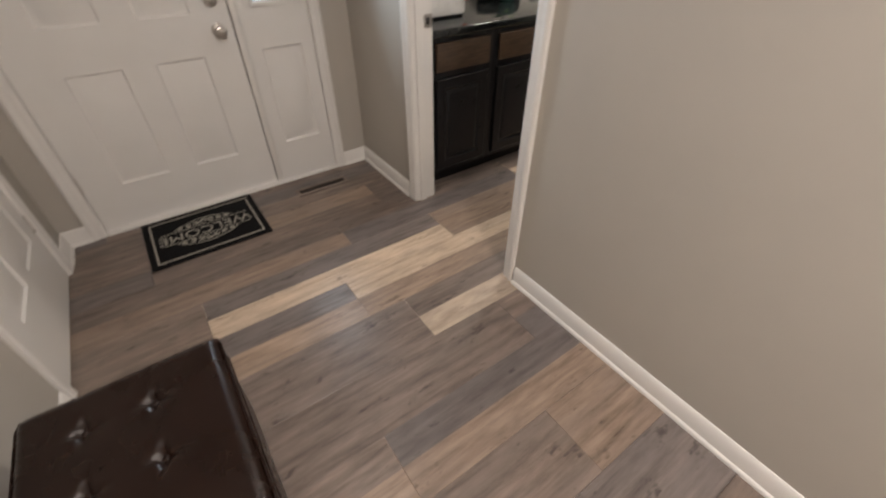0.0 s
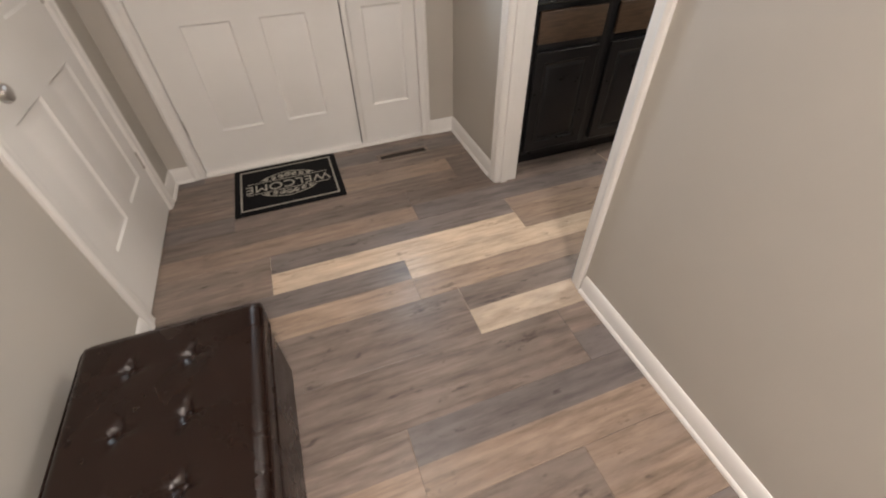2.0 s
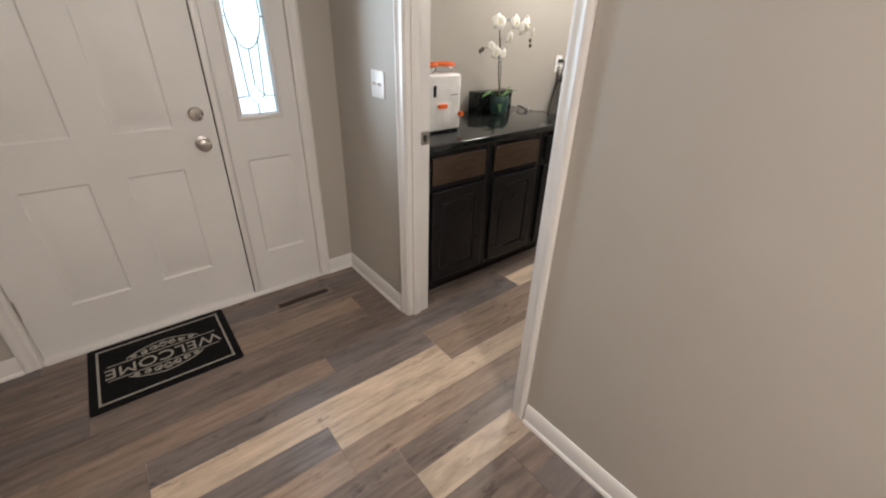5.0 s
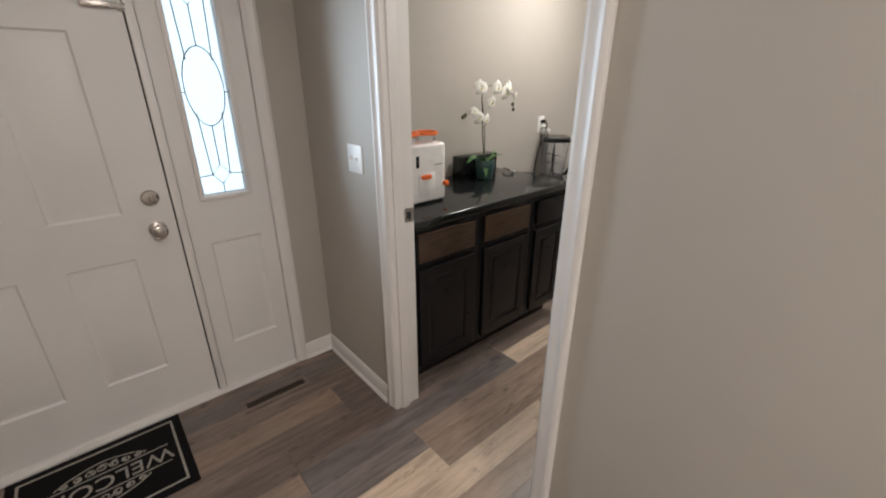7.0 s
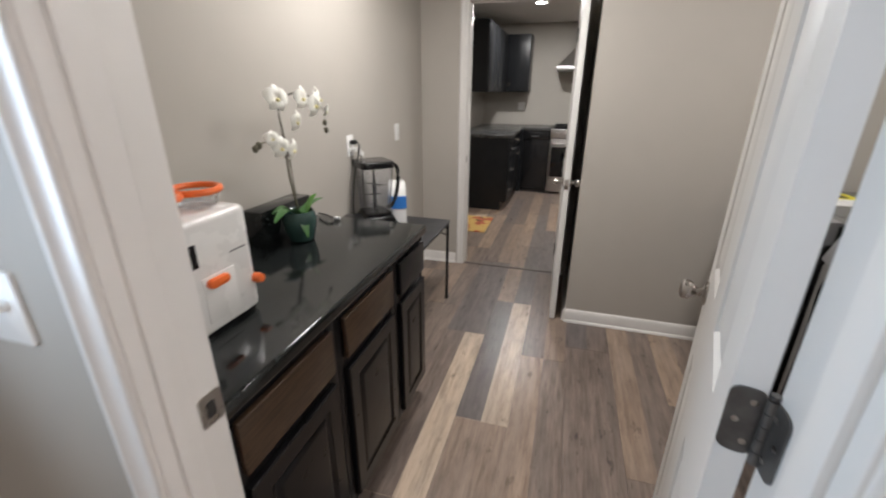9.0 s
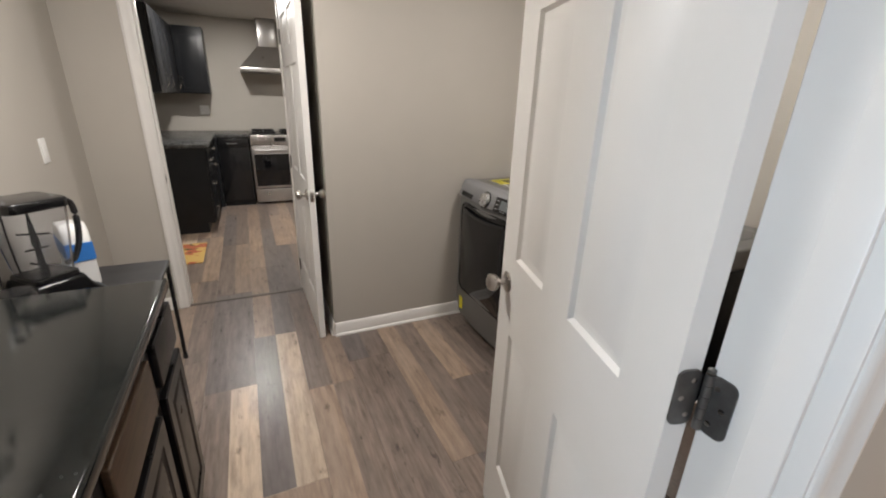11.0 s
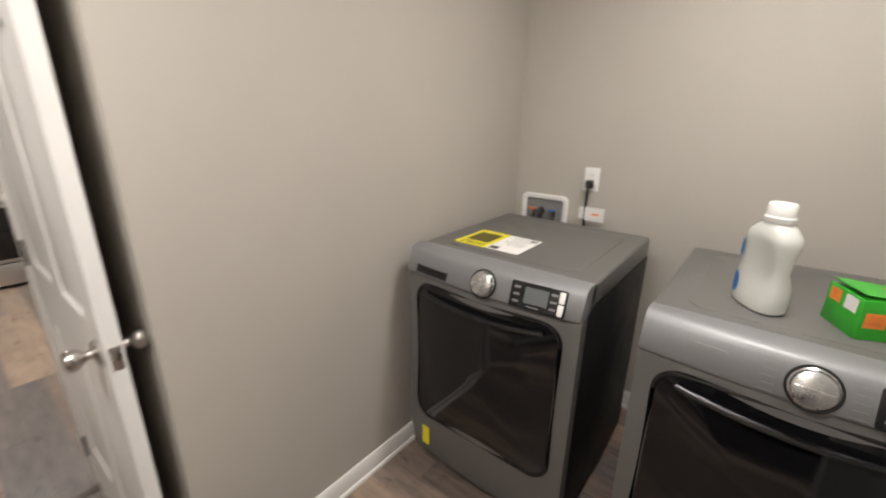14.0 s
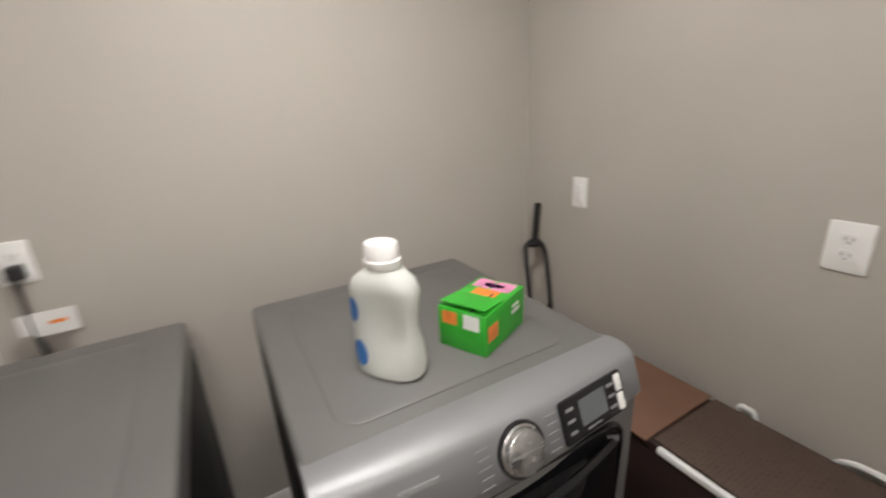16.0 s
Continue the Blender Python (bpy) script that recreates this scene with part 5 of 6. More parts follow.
def jug():
    m = pose(2.266, .148, 1.0092, 0, 0, -54.6) @ Matrix.Diagonal((1.30, 1.12, .99, 1))
    t = thing("detergent_bottle", m, "milky plastic detergent bottle with a white cap on the graphite dryer", "bottle")
    b = bmesh.new()
    rings = []
    k = 28
    for z, w, dpt, sx in ((0, .050, .034, 0), (.006, .056, .039, 0), (.03, .059, .041, .0), (.075, .057, .040, .001), (.11, .053, .037, .003), (.15, .054, .037, .002), (.185, .056, .038, 0), (.205, .050, .036, 0), (.222, .034, .030, -.001), (.230, .025, .025, -.001), (.238, .024, .024, -.001)):
        ring = []
        for i in range(k):
            a = 2 * math.pi * i / k
            ca, sa = math.cos(a), math.sin(a)
            f = (abs(ca) ** 2.6 + abs(sa) ** 2.6) ** (-1 / 2.6)
            ring.append(b.verts.new((sx + w * f * ca, dpt * f * sa, z)))
        rings.append(ring)
    for p, q in zip(rings, rings[1:]):
        for i in range(k):
            b.faces.new((p[i], p[(i + 1) % k], q[(i + 1) % k], q[i]))
    b.faces.new(rings[0])
    b.faces.new(rings[-1])
    # a sunk grip on the broad faces
    for v in b.verts:
        dx, dz = (v.co.x + .016) / .024, (v.co.z - .115) / .055
        g = math.exp(-(dx * dx + dz * dz))
        v.co.y -= math.copysign(.022 * g, v.co.y) if abs(v.co.y) > .004 else 0
    bmesh.ops.recalc_face_normals(b, faces=b.faces)
    body = part("bottle_body", b, M["milky"], t, local=True)
    b = bmesh.new()
    lathe(b, [(.0275, .232), (.0285, .235), (.0285, .247), (.026, .249), (.0255, .278), (.0235, .281), (.001, .281)], (-.001, 0, 0), "z", 32)
    part("cap", b, M["white_plastic"], t, "white ribbed cap", local=True)
    def skin(a, z):
        """A point just off the bottle's side at that angle and height."""
        w, dpt = .0575 - .02 * max(0, .02 - z), .0402
        ca, sa = math.cos(a), math.sin(a)
        f = (abs(ca) ** 2.6 + abs(sa) ** 2.6) ** (-1 / 2.6)
        return (w * f * ca, dpt * f * sa + .0012, z)
    for zc, hh, ac, aw in ((.055, .030, 1.0, .26), (.150, .026, .90, .20)):
        b = bmesh.new()
        rings = [[b.verts.new(skin(ac + aw * s * math.cos(q), zc + hh * s * math.sin(q))) for q in [2 * math.pi * i / 20 for i in range(20)]] for s in (1, .6, .2)]
        for p, q in zip(rings, rings[1:]):
            for i in range(20):
                b.faces.new((p[i], p[(i + 1) % 20], q[(i + 1) % 20], q[i]))
        b.faces.new(rings[-1])
        bmesh.ops.recalc_face_normals(b, faces=b.faces)
        part("blue_label", b, M["blue"], body, "blue oval print", local=True)


jug()


def dryer_sheets():
    ang = -155
    m = pose(2.084, .228, 1.0092, 0, 0, ang)
    t = thing("dryer_sheet_box", m, "bright green card box with an open flap on a graphite dryer", "box")
    L, D, H = .185, .122, .096
    # x runs along the long face, y towards the room's west side
    part("carton", boxes((0, L, 0, D, 0, H), bevel=.0015), M["green_card"], t, local=True)
    part("opening", boxes((.004, .007 + .10, D * .30, D * .36, H - .0002, H + .0012)), M["print_black"], t, "dark gap under the flap", local=True)
    b = prism(bmesh.new(), [(.002, .0), (.085, .0), (.085, .0018), (.002, .0018)], "y", .004, D - .004)
    bmesh.ops.rotate(b, verts=b.verts, cent=(.085, 0, 0), matrix=Matrix.Rotation(radians(7), 3, 'Y'))
    bmesh.ops.translate(b, vec=(0, 0, H + .001), verts=b.verts)
    part("flap", b, M["green_card"], t, "lifted green flap", local=True)
    spots = ((.125, .176, .012, .060, "pink"), (.128, .178, .066, .112, "pink"), (.140, .160, .035, .085, "purple"), (.088, .124, .030, .092, "orange_print"))
    for x0, x1, y0, y1, c in spots:
        part("print_patch", boxes((x0, x1, y0, y1, H, H + .0009)), M[c], t, local=True)
    part("print_patch", boxes((-.0008, .0004, .072, .110, .058, .088)), M["orange_print"], t, local=True)
    part("barcode_patch", boxes((-.0008, .0004, .016, .056, .056, .090)), M["paper"], t, "white barcode panel", local=True)
    part("print_patch", boxes((.012, .05, D - .0004, D + .0008, .03, .062)), M["orange_print"], t, local=True)
    part("print_patch", boxes((.010, .052, -.0008, .0004, .030, .066)), M["orange_print"], t, local=True)
    part("print_bar", boxes((.12, .160, -.0008, .0004, .050, .058)), M["paper"], t, local=True)
    part("print_bar", boxes((.122, .155, -.0008, .0004, .065, .072)), M["paper"], t, local=True)


dryer_sheets()

# washer connection box, outlets and plug on the south wall
t = thing("washer_outlet_box", (3.243, SY, .90), "white recessed water outlet box with valves in a greige wall", "outlet box", kind="structure")
bx0, bx1, bz0, bz1 = 3.112, 3.376, .895, 1.085
fr = .024
b = bmesh.new()
loops = [[b.verts.new((u, SY + dy, v)) for u, v in round_rect(bx0 + q, bx1 - q, bz0 + q, bz1 - q, r, 5)] for q, dy, r in ((0, 0, .03), (.001, .010, .03), (.005, .014, .028), (.022, .014, .014), (.026, .010, .012), (.027, .001, .012))]
for p, q in zip(loops, loops[1:]):
    for i in range(len(p)):
        b.faces.new((p[i], p[(i + 1) % len(p)], q[(i + 1) % len(q)], q[i]))
bmesh.ops.recalc_face_normals(b, faces=b.faces)
part("frame", b, M["white_plastic"], t)
# shallow back plate: the recess's shade is in its grey
part("recess", boxes((bx0 + fr, bx1 - fr, SY + .0005, SY + .002, bz0 + fr, bz1 - fr)), M["print_grey"], t, "back plate coloured grey for the recess's shade")
for vx, c in ((3.185, "blue"), (3.300, "orange_print")):
    b = bmesh.new()
    tube(b, [(vx, SY + .022, bz0 + .01), (vx, SY + .022, bz0 + .095)], .011, 12)
    lathe(b, [(.001, 0), (.016, 0), (.016, .02), (.001, .021)], (vx, SY + .022, bz0 + .09), "z", 14)
    v = part("valve", b, M["nickel"], t, "metal water valve")
    part("valve_handle", boxes((vx - .020, vx + .020, SY + .030, SY + .040, bz0 + .105, bz0 + .118), bevel=.004), M[c], v, "coloured valve handle")
b = bmesh.new()
tube(b, curve_pts([(3.243, SY + .026, bz0 + .10), (3.243, SY + .05, bz0 + .115), (3.243, SY + .06, bz0 + .06), (3.243, SY + .05, .80)], 6), .014, 10)
part("drain_hose", b, M["cord"], t, "dark drain hose")
wall_plate("wall_outlet", "white duplex outlet with a grey plug on a greige wall", "outlet", pose(3.006, SY, 1.188, 0, 0, 180), .074, .117, [("outlet", 0, 0), ("screw", 0, 0)])
c = cord("power_cord", [(3.006, SY + .008, 1.166), (3.004, SY + .045, 1.160), (3.004, SY + .05, 1.12), (3.002, SY + .055, 1.00), (2.99, SY + .06, .85), (2.98, SY + .08, .60), (2.98, SY + .15, .45)], .0065, "grey power cord with a white tag behind a washing machine", "cord")
part("plug", boxes((2.988, 3.022, SY + .008, SY + .045, 1.148, 1.186), bevel=.006), M["cord"], c, "dark plug")
part("tag", boxes((2.905, 3.000, SY + .062, SY + .0635, .992, 1.060)), M["paper"], c, "white cord tag")
part("tag_print", boxes((2.93, 2.965, SY + .0635, SY + .0642, 1.022, 1.032)), M["orange_print"], c)
part("tag", boxes((3.008, 3.030, SY + .060, SY + .0615, 1.000, 1.058)), M["paper"], c, "folded white tag")
wall_plate("wall_plate", "white blank rocker plate on a greige wall", "wall plate", pose(LX0, -.297, 1.175, 0, 0, 90), .072, .120, [("decora", 0, 0)])
wall_plate("wall_outlet", "wide white duplex outlet on a greige wall", "outlet", pose(LX0, .520, 1.158, 0, 0, 90), .086, .122, [("outlet", 0, 0), ("screw", 0, 0)])


def carton():
    x0, x1, y0, y1, h = 1.302, 1.606, -.560, .785, .615
    t = thing("cardboard_carton", ((x0 + x1) / 2, (y0 + y1) / 2, 0), "long dark brown cardboard carton beside a graphite dryer", "box")
    # side colour takes in the shade beside the dryer, well below the flaps
    part("carton_body", boxes((x0, x1, y0, y1, 0, h), bevel=.003), plain("brown carton side with shade", (0.022, 0.011, 0.009), .6, vary=.15, grain=90, grain_bump=.2), t)
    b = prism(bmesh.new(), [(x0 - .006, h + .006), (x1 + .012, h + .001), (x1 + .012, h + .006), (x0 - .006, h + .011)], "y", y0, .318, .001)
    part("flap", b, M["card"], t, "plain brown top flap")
    part("printed_flap", boxes((x0 - .004, x1 - .010, .328, y1, h + .002, h + .010), bevel=.0015), M["foil_card"], t, "dark dashed top flap")
    part("foam_edge", boxes((x1 - .012, x1 + .006, .345, y1 - .15, h - .022, h + .001), bevel=.006, seg=3), M["white_plastic"], t, "white foam edge strip")
    return t


carton()


def fork():
    t = thing("bicycle_fork", (1.35, -.42, .626), "black bicycle fork standing on a carton in a wall corner", "bicycle fork")
    c = Vector((1.322, -.474, .935))
    for lx, ly in ((1.310, -.385), (1.385, -.430)):
        b = bmesh.new()
        s = -1 if lx < 1.35 else 1
        tube(b, curve_pts([c, c + Vector((s * .030, -.016 * s, -.012)), c + Vector((s * .040, -.02 * s + .015, -.07)), (lx, ly, .74), (lx, ly + .012, .640)], 6), .0125, 10, .75)
        lg = part("blade", b, M["black_fabric"], t)
        part("dropout", boxes((lx - .016, lx + .016, ly + .002, ly + .012, .627, .673), bevel=.003), M["black_metal"], lg, "flat dropout tip")
    b = bmesh.new()
    tube(b, [c + Vector((0, 0, -.01)), (1.308, -.481, 1.01), (1.292, -.490, 1.108)], .0145, 14)
    part("steerer_tube", b, M["black_metal"], t, "dark steerer tube")
    b = bmesh.new()
    bmesh.ops.create_icosphere(b, subdivisions=3, radius=.027, matrix=Matrix.Translation(c) @ Matrix.Diagonal((1.3, 1, .8, 1)))
    part("crown", b, M["black_metal"], t)


fork()
# looped tube stands in for crumpled white scraps between wall and carton
b = bmesh.new()
tube(b, curve_pts([(1.270, .36, .06), (1.268, .37, .40), (1.268, .38, .60), (1.270, .405, .625), (1.268, .43, .60), (1.268, .46, .40), (1.268, .56, .50), (1.268, .62, .61), (1.270, .70, .63), (1.272, .76, .62)], 8), .008, 8)
single("white_scraps", b, M["white_plastic"], (1.270, .36, .0), "white paper or plastic scraps behind a carton, shaped as a looped tube", "hose")
# white pipe stub at the floor between the machines
b = bmesh.new()
lathe(b, [(.016, 0), (.017, .004), (.012, .03), (.010, .07), (.014, .075), (.014, .10), (.001, .102)], (2.548, -.50, 0), "z", 16)
single("pipe_stub", b, M["white_plastic"], (2.548, -.50, 0), "small white pipe stub standing on the floor", "pipe")

# ---- kitchen things, seen through the doorway ----
SITE = Matrix.Translation((.14, .10, 0)) @ Matrix.Diagonal((1, 1, 1.055, 1))
KE, KB, KF = EX - .14, KNY - .10, 1.895


def kitchen_base(x0, x1, drawers):
    t = thing("base_cabinet", ((x0 + x1) / 2, (KF + KB) / 2, 0), "charcoal kitchen base cabinet with bar pulls", "cabinet", "kitchen cabinets")
    part("carcass", boxes((x0, x1, KF + .02, KB - .002, .10, .875), (x0, x1, KF + .09, KB - .002, 0, .10)), M["kitchen_black"], t)
    zs = (.115, .36, .61, .865) if drawers else (.115, .70)
    for a, b in zip(zs, zs[1:]):
        framed_door(t, "drawer_front" if drawers else "cabinet_door", x0 + .012, x1 - .012, a + .006, b - .006, KF + .02, M["kitchen_black"])
        bmx = bmesh.new()
        zc = (a + b) / 2 if drawers else b - .09
        tube(bmx, [((x0 + x1) / 2 - .07, KF + .002, zc), ((x0 + x1) / 2 - .065, KF - .03, zc), ((x0 + x1) / 2 + .065, KF - .03, zc), ((x0 + x1) / 2 + .07, KF + .002, zc)], .006, 8)
        part("bar_pull", bmx, M["chrome"], t, "polished bar pull")
    if not drawers:
        framed_door(t, "drawer_front", x0 + .012, x1 - .012, .715, .860, KF + .02, M["kitchen_black"])
        bmx = bmesh.new()
        tube(bmx, [((x0 + x1) / 2 - .07, KF + .002, .79), ((x0 + x1) / 2 - .065, KF - .03, .79), ((x0 + x1) / 2 + .065, KF - .03, .79), ((x0 + x1) / 2 + .07, KF + .002, .79)], .006, 8)
        part("bar_pull", bmx, M["chrome"], t, "polished bar pull")


kitchen_base(5.95, 6.45, True)
kitchen_base(6.45, 7.12, False)
t = thing("kitchen_countertop", (6.9, 2.28, .875), "dark polished L-shaped kitchen countertop", "countertop")
part("slab", boxes((5.93, KE - .002, KF - .02, KB - .002, .876, .915), (7.13, KE - .002, 1.467, KF - .0205, .876, .915), bevel=.006), M["splash"], t)
t = thing("dishwasher", (7.45, 1.65, 0), "black built-in dishwasher under a kitchen counter", "dishwasher")
part("body", boxes((7.15, KE - .01, 1.475, 1.86, .06, .872), bevel=.004), M["gloss_black"], t)
part("control_strip", boxes((7.138, 7.152, 1.48, 1.855, .76, .868), bevel=.004), M["gloss_black"], t, "black control strip")
part("badge", boxes((7.1365, 7.1385, 1.62, 1.74, .80, .806)), M["print_grey"], t, "small grey badge")
part("toe_panel", boxes((7.17, 7.20, 1.475, 1.86, 0, .06)), M["black_metal"], t)
t = thing("filler_cabinet", (7.45, 1.9, 0), "narrow charcoal corner filler cabinet", "cabinet", "kitchen cabinets")
part("carcass", boxes((7.125, KE - .01, 1.863, KF + .015, 0, .874)), M["kitchen_black"], t)


def stove():
    x0, y0, y1 = 7.13, .705, 1.462
    t = thing("gas_range", (7.45, (y0 + y1) / 2, 0), "stainless steel and black gas range", "stove")
    part("body", boxes((x0 + .03, KE - .01, y0, y1, .03, .90), bevel=.004), M["black_metal"], t)
    part("control_panel", boxes((x0 - .005, x0 + .03, y0, y1, .78, .905), bevel=.008, seg=3), M["steel"], t, "steel control panel")
    part("clock", boxes((x0 - .008, x0 - .004, y0 + .30, y0 + .45, .825, .875)), M["gloss_black"], t, "black clock window")
    for yk in (y0 + .10, y0 + .20, y1 - .20, y1 - .10):
        b = bmesh.new()
        lathe(b, [(.022, 0), (.020, -.03), (.001, -.032)], (x0 - .004, yk, .845), "x", 16)
        part("burner_knob", b, M["steel"], t)
    od = part("oven_door", boxes((x0, x0 + .03, y0 + .004, y1 - .004, .215, .772), bevel=.004), M["steel"], t, "steel oven door")
    part("oven_window", boxes((x0 - .003, x0 + .001, y0 + .03, y1 - .03, .245, .665), bevel=.001), M["black_glass"], od, "black oven window")
    b = bmesh.new()
    tube(b, [(x0 + .002, y0 + .05, .715), (x0 - .045, y0 + .05, .715), (x0 - .045, y1 - .05, .715), (x0 + .002, y1 - .05, .715)], .013, 10)
    part("oven_handle", b, M["steel"], od, "round steel handle")
    part("warming_drawer", boxes((x0, x0 + .03, y0 + .004, y1 - .004, .03, .205), bevel=.006), M["steel"], t, "steel lower drawer")
    part("cooktop", boxes((x0 + .03, KE - .012, y0, y1, .901, .915), bevel=.003), M["gloss_black"], t)
    for gy in (y0 + .19, y1 - .19):
        b = boxes((x0 + .08, KE - .08, gy - .15, gy - .138, .934, .944), (x0 + .08, KE - .08, gy + .138, gy + .15, .934, .944), (x0 + .08, KE - .08, gy - .006, gy + .006, .934, .944))
        for gx in (x0 + .08, 7.44, KE - .09):
            box(b, gx, gx + .012, gy - .15, gy + .15, .915, .944)
        part("grate", b, M["black_metal"], t, "black iron grate")


stove()
t = thing("range_hood", (7.6, 1.07, 1.66), "stainless steel chimney range hood on a kitchen wall", "range hood")
hy0, hy1 = .705, 1.467
part("rim", boxes((7.34, KE - .002, hy0, hy1, 1.665, 1.715), bevel=.003), M["steel"], t)
b = bmesh.new()
lo = [b.verts.new(p) for p in ((7.34, hy0, 1.716), (KE - .002, hy0, 1.716), (KE - .002, hy1, 1.716), (7.34, hy1, 1.716))]
hi = [b.verts.new(p) for p in ((7.55, .96, 1.98), (KE - .002, .96, 1.98), (KE - .002, 1.22, 1.98), (7.55, 1.22, 1.98))]
for i in range(4):
    b.faces.new((lo[i], lo[(i + 1) % 4], hi[(i + 1) % 4], hi[i]))
b.faces.new(lo)
b.faces.new(hi)
bmesh.ops.recalc_face_normals(b, faces=b.faces)
part("canopy", b, M["steel"], t)
part("chimney", boxes((7.56, KE - .002, .97, 1.21, 1.981, TOP / 1.055 - .002), bevel=.002), M["steel"], t)


def upper(name, x0, x1, y0, y1, faces, label):
    t = thing(name, ((x0 + x1) / 2, (y0 + y1) / 2, 1.385), label, "cabinet", "kitchen cabinets")
    part("carcass", boxes((x0, x1, y0, y1, 1.385, 2.135)), M["kitchen_black"], t)
    for ax, a, b_, at in faces:
        bm = bmesh.new()
        arch = [(a + .055, 1.45), (b_ - .055, 1.45), (b_ - .055, 1.99)] + [((a + b_) / 2 + ((b_ - a) / 2 - .055) * math.cos(q), 1.99 + .055 * math.sin(q)) for q in [math.pi * i / 10 for i in range(1, 10)]] + [(a + .055, 1.99)]
        if ax == "y":
            prism(bm, [(a, 1.395), (b_, 1.395), (b_, 2.125), (a, 2.125)], "y", at - .019, at - .0005, .003)
            dr = part("cabinet_door", bm, M["kitchen_black"], t)
            part("arched_panel", prism(bmesh.new(), arch, "y", at - .026, at - .0185, .006), M["kitchen_black"], dr)
            bmx = bmesh.new()
            tube(bmx, [(b_ - .04, at - .019, 1.44), (b_ - .04, at - .05, 1.475), (b_ - .04, at - .05, 1.565), (b_ - .04, at - .019, 1.57)], .006, 8)
        else:
            prism(bm, [(a, 1.395), (b_, 1.395), (b_, 2.125), (a, 2.125)], "x", at - .019, at - .0005, .003)
            dr = part("cabinet_door", bm, M["kitchen_black"], t)
            part("arched_panel", prism(bmesh.new(), arch, "x", at - .026, at - .0185, .006), M["kitchen_black"], dr)
            bmx = bmesh.new()
            tube(bmx, [(at - .019, b_ - .04, 1.44), (at - .05, b_ - .04, 1.475), (at - .05, b_ - .04, 1.565), (at - .019, b_ - .04, 1.57)], .006, 8)
        part("bar_pull", bmx, M["chrome"], dr, "polished bar pull")


upper("wall_cabinet", 5.95, 6.70, 2.215, KB - .002, [("y", 5.96, 6.32, 2.215), ("y", 6.33, 6.69, 2.215)], "charcoal kitchen wall cabinet with arched doors")
upper("wall_cabinet", 6.70, 7.45, 2.215, KB - .002, [("y", 6.71, 7.40, 2.215)], "charcoal kitchen wall cabinet with an arched door")
upper("wall_cabinet", 7.45, KE - .002, 1.86, KB - .002, [("x", 1.87, 2.19, 7.45)], "charcoal corner wall cabinet with an arched door")
wall_plate("wall_outlet", "white double outlet plate on a kitchen wall", "outlet", pose(KE, 1.985, 1.18, 0, 0, -90), .114, .117, [("outlet", -.023, 0), ("outlet", .023, 0)])
SITE = Matrix()
t = thing("kitchen_mat", (5.40, 2.28, 0), "yellow and orange floral kitchen mat on the plank floor", "rug")
part("mat_body", prism(bmesh.new(), round_rect(5.10, 5.70, 2.09, 2.47, .012, 3), "z", .001, .009, .002), M["floral"], t)
t = thing("downlight", (6.42, 1.770, TOP - .01), "lit round ceiling downlight with a white ring", "ceiling light")
b = bmesh.new()
lathe(b, [(.062, -.002), (.085, -.006), (.092, -.002), (.092, 0), (.062, 0)], (6.42, 1.770, TOP), "z", 32)
part("ring", b, M["white_plastic"], t)
b = bmesh.new()
lathe(b, [(.001, -.005), (.060, -.005), (.060, -.001), (.001, -.001)], (6.42, 1.770, TOP), "z", 32)
part("lens", b, M["lamp_lens"], t, "glowing lens")
structure("transition_strip", boxes((KX + .0, KX + .035, KS, KN, .0005, .004), bevel=.0015), M["threshold"], "dark vinyl transition strip in the kitchen doorway", "threshold")

# ---- floor planks ----
PW, PL, Y0 = .2515, 1.23, 1.441
# joints and strip tones (lower, upper) of the rows that show best: 0 pale, 1 tan, 2 brown grey, 3 slate
FIXED = {
    3: (.30, {-1: (2, 2), 0: (2, 3), 1: (2, 2)}),
    2: (.95, {-1: (2, 1), 0: (2, 2), 1: (2, 2)}),
    1: (.62, {-1: (1, 2), 0: (3, 2), 1: (0, 2), 2: (3, 3), 3: (1, 2)}),
    0: (-.125, {-1: (2, 2), 0: (0, 3), 1: (1, 1), 2: (0, 3), 3: (3, 1)}),
    -1: (.465, {-1: (1, 3), 0: (1, 0), 1: (2, 1), 2: (1, 2), 3: (2, 3)}),
    -2: (.635, {-1: (2, 2), 0: (0, 2), 1: (2, 2), 2: (2, 3)}),
    -3: (.97, {-1: (2, 2), 0: (3, 2), 1: (2, 1), 2: (2, 2)}),
    -4: (.25, {-1: (1, 2), 0: (1, 3), 1: (2, 2), 2: (2, 1)}),
    -5: (.767, {-1: (2, 2), 0: (1, 1), 1: (3, 2), 2: (2, 2)}),
    -6: (.30, {-1: (2, 2), 0: (3, 3), 1: (2, 3)}),
}


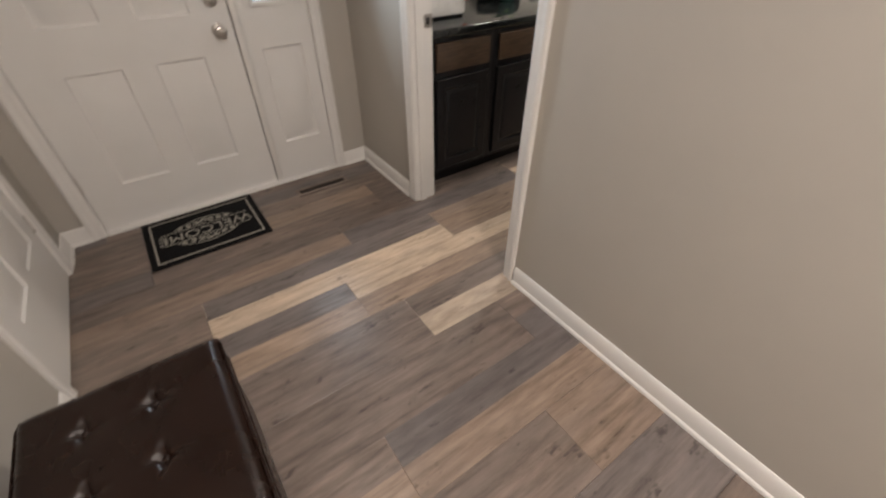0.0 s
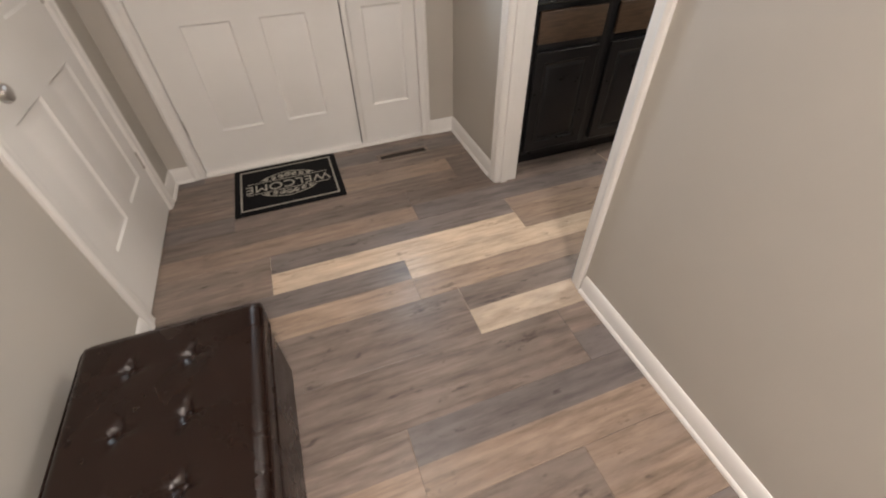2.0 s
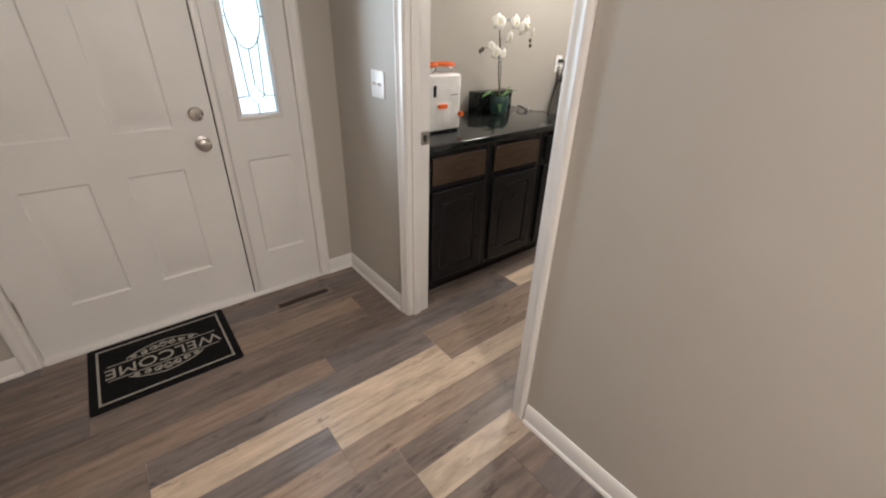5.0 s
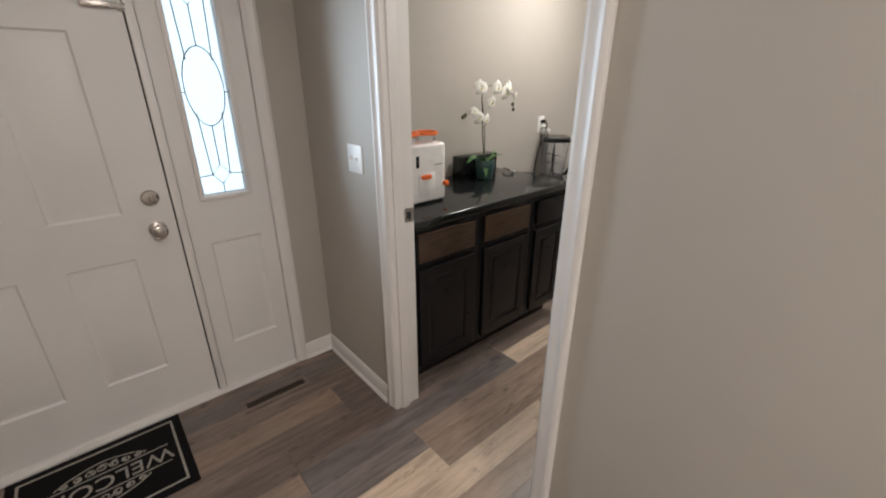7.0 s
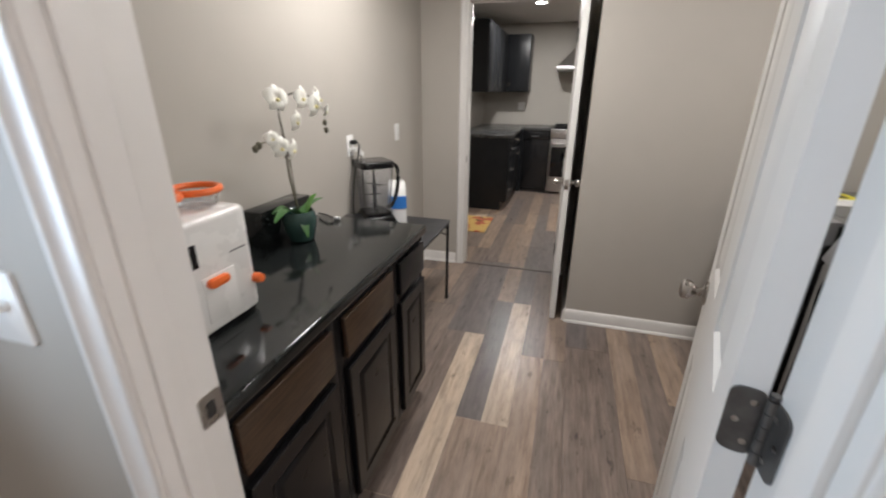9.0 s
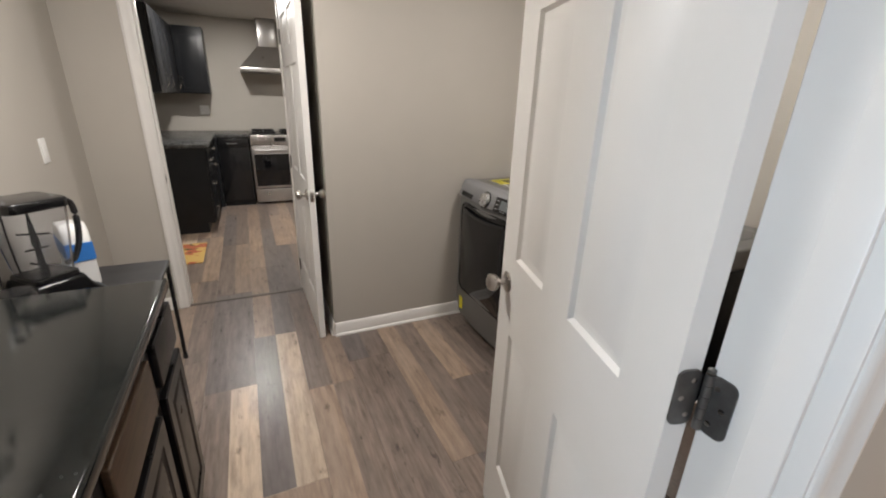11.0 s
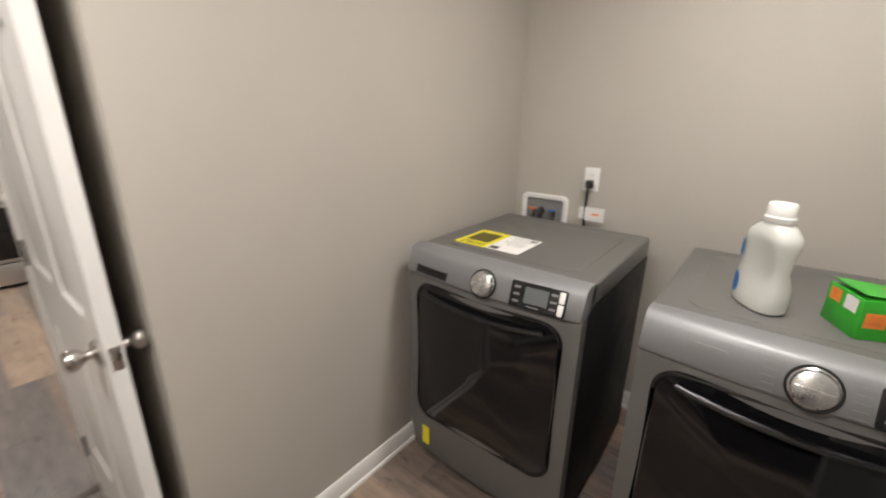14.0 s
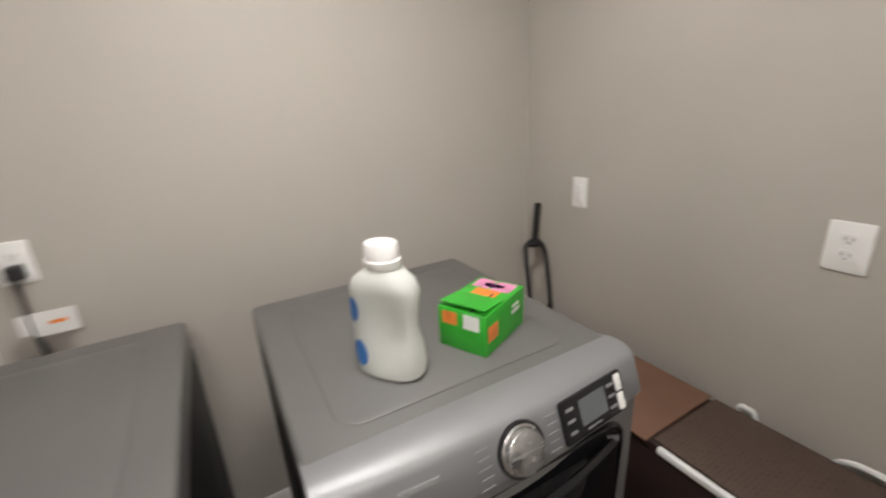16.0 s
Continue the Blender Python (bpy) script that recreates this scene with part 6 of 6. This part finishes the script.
def plank_rows():
    """Row by row: joints staggered along x; every plank is printed as two strips."""
    rnd = random.Random(11)
    for r in range(-13, 5):
        x0, tones = FIXED.get(r, (rnd.random() * PL, {}))
        k = math.floor((HX0 - .12 - x0) / PL)
        while x0 + k * PL < EX + .1:
            yield Y0 + r * PW, x0 + k * PL, x0 + (k + 1) * PL, tones.get(k, (rnd.choice((1, 2, 2, 3, 0)), rnd.choice((1, 2, 2, 3))))
            k += 1


meshes = {}
for y0, a, b, t in plank_rows():
    a, b = max(a, HX0 - .11), min(b, EX + .1)
    lo, hi = max(y0, -1.80), min(y0 + PW, 2.64)
    # south of the laundry only the hall and the kitchen have a floor
    if hi < SY - .10 and b > LX0:
        if a < LX0:
            b = LX0 - .06
        elif b > KX + .06 and hi > KSY:
            a = max(a, KX + .06)
        else:
            continue
    if hi - lo < .02 or b - a < .02:
        continue
    key = (round(b - a, 3), round(lo - y0, 3), round(hi - y0, 3), t)
    if key not in meshes:
        bm = bmesh.new()
        w, h, g, c = b - a, hi - lo, .0003, .0011
        cut = min(max(y0 + PW / 2 - lo, g + c + .001), h - g - c - .001)
        bot = [bm.verts.new((u, v, -.005)) for u, v in ((g, g), (w - g, g), (w - g, h - g), (g, h - g))]
        mid = [bm.verts.new((u, v, -c * .7)) for u, v in ((g, g), (w - g, g), (w - g, h - g), (g, h - g))]
        u0, u1, v0, v1 = g + c, w - g - c, g + c, h - g - c
        p = [bm.verts.new((u, v, 0)) for u, v in ((u0, v0), (u1, v0), (u1, cut), (u1, v1), (u0, v1), (u0, cut))]
        for i in range(4):
            bm.faces.new((bot[i], bot[(i + 1) % 4], mid[(i + 1) % 4], mid[i]))
        bm.faces.new((mid[0], mid[1], p[1], p[0]))
        bm.faces.new((mid[1], mid[2], p[3], p[2], p[1]))
        bm.faces.new((mid[2], mid[3], p[4], p[3])).material_index = 1
        bm.faces.new((mid[3], mid[0], p[0], p[5], p[4]))
        bm.faces.new((p[0], p[1], p[2], p[5]))
        bm.faces.new((p[5], p[2], p[3], p[4])).material_index = 1
        bmesh.ops.recalc_face_normals(bm, faces=bm.faces)
        me = bpy.data.meshes.new("plank")
        bm.to_mesh(me)
        bm.free()
        me.materials.append(PLANK[t[0]])
        me.materials.append(PLANK[t[1]])
        meshes[key] = me
    ob = new("plank", meshes[key])
    ob.location = (a, lo, 0)
    ob.parent = floor
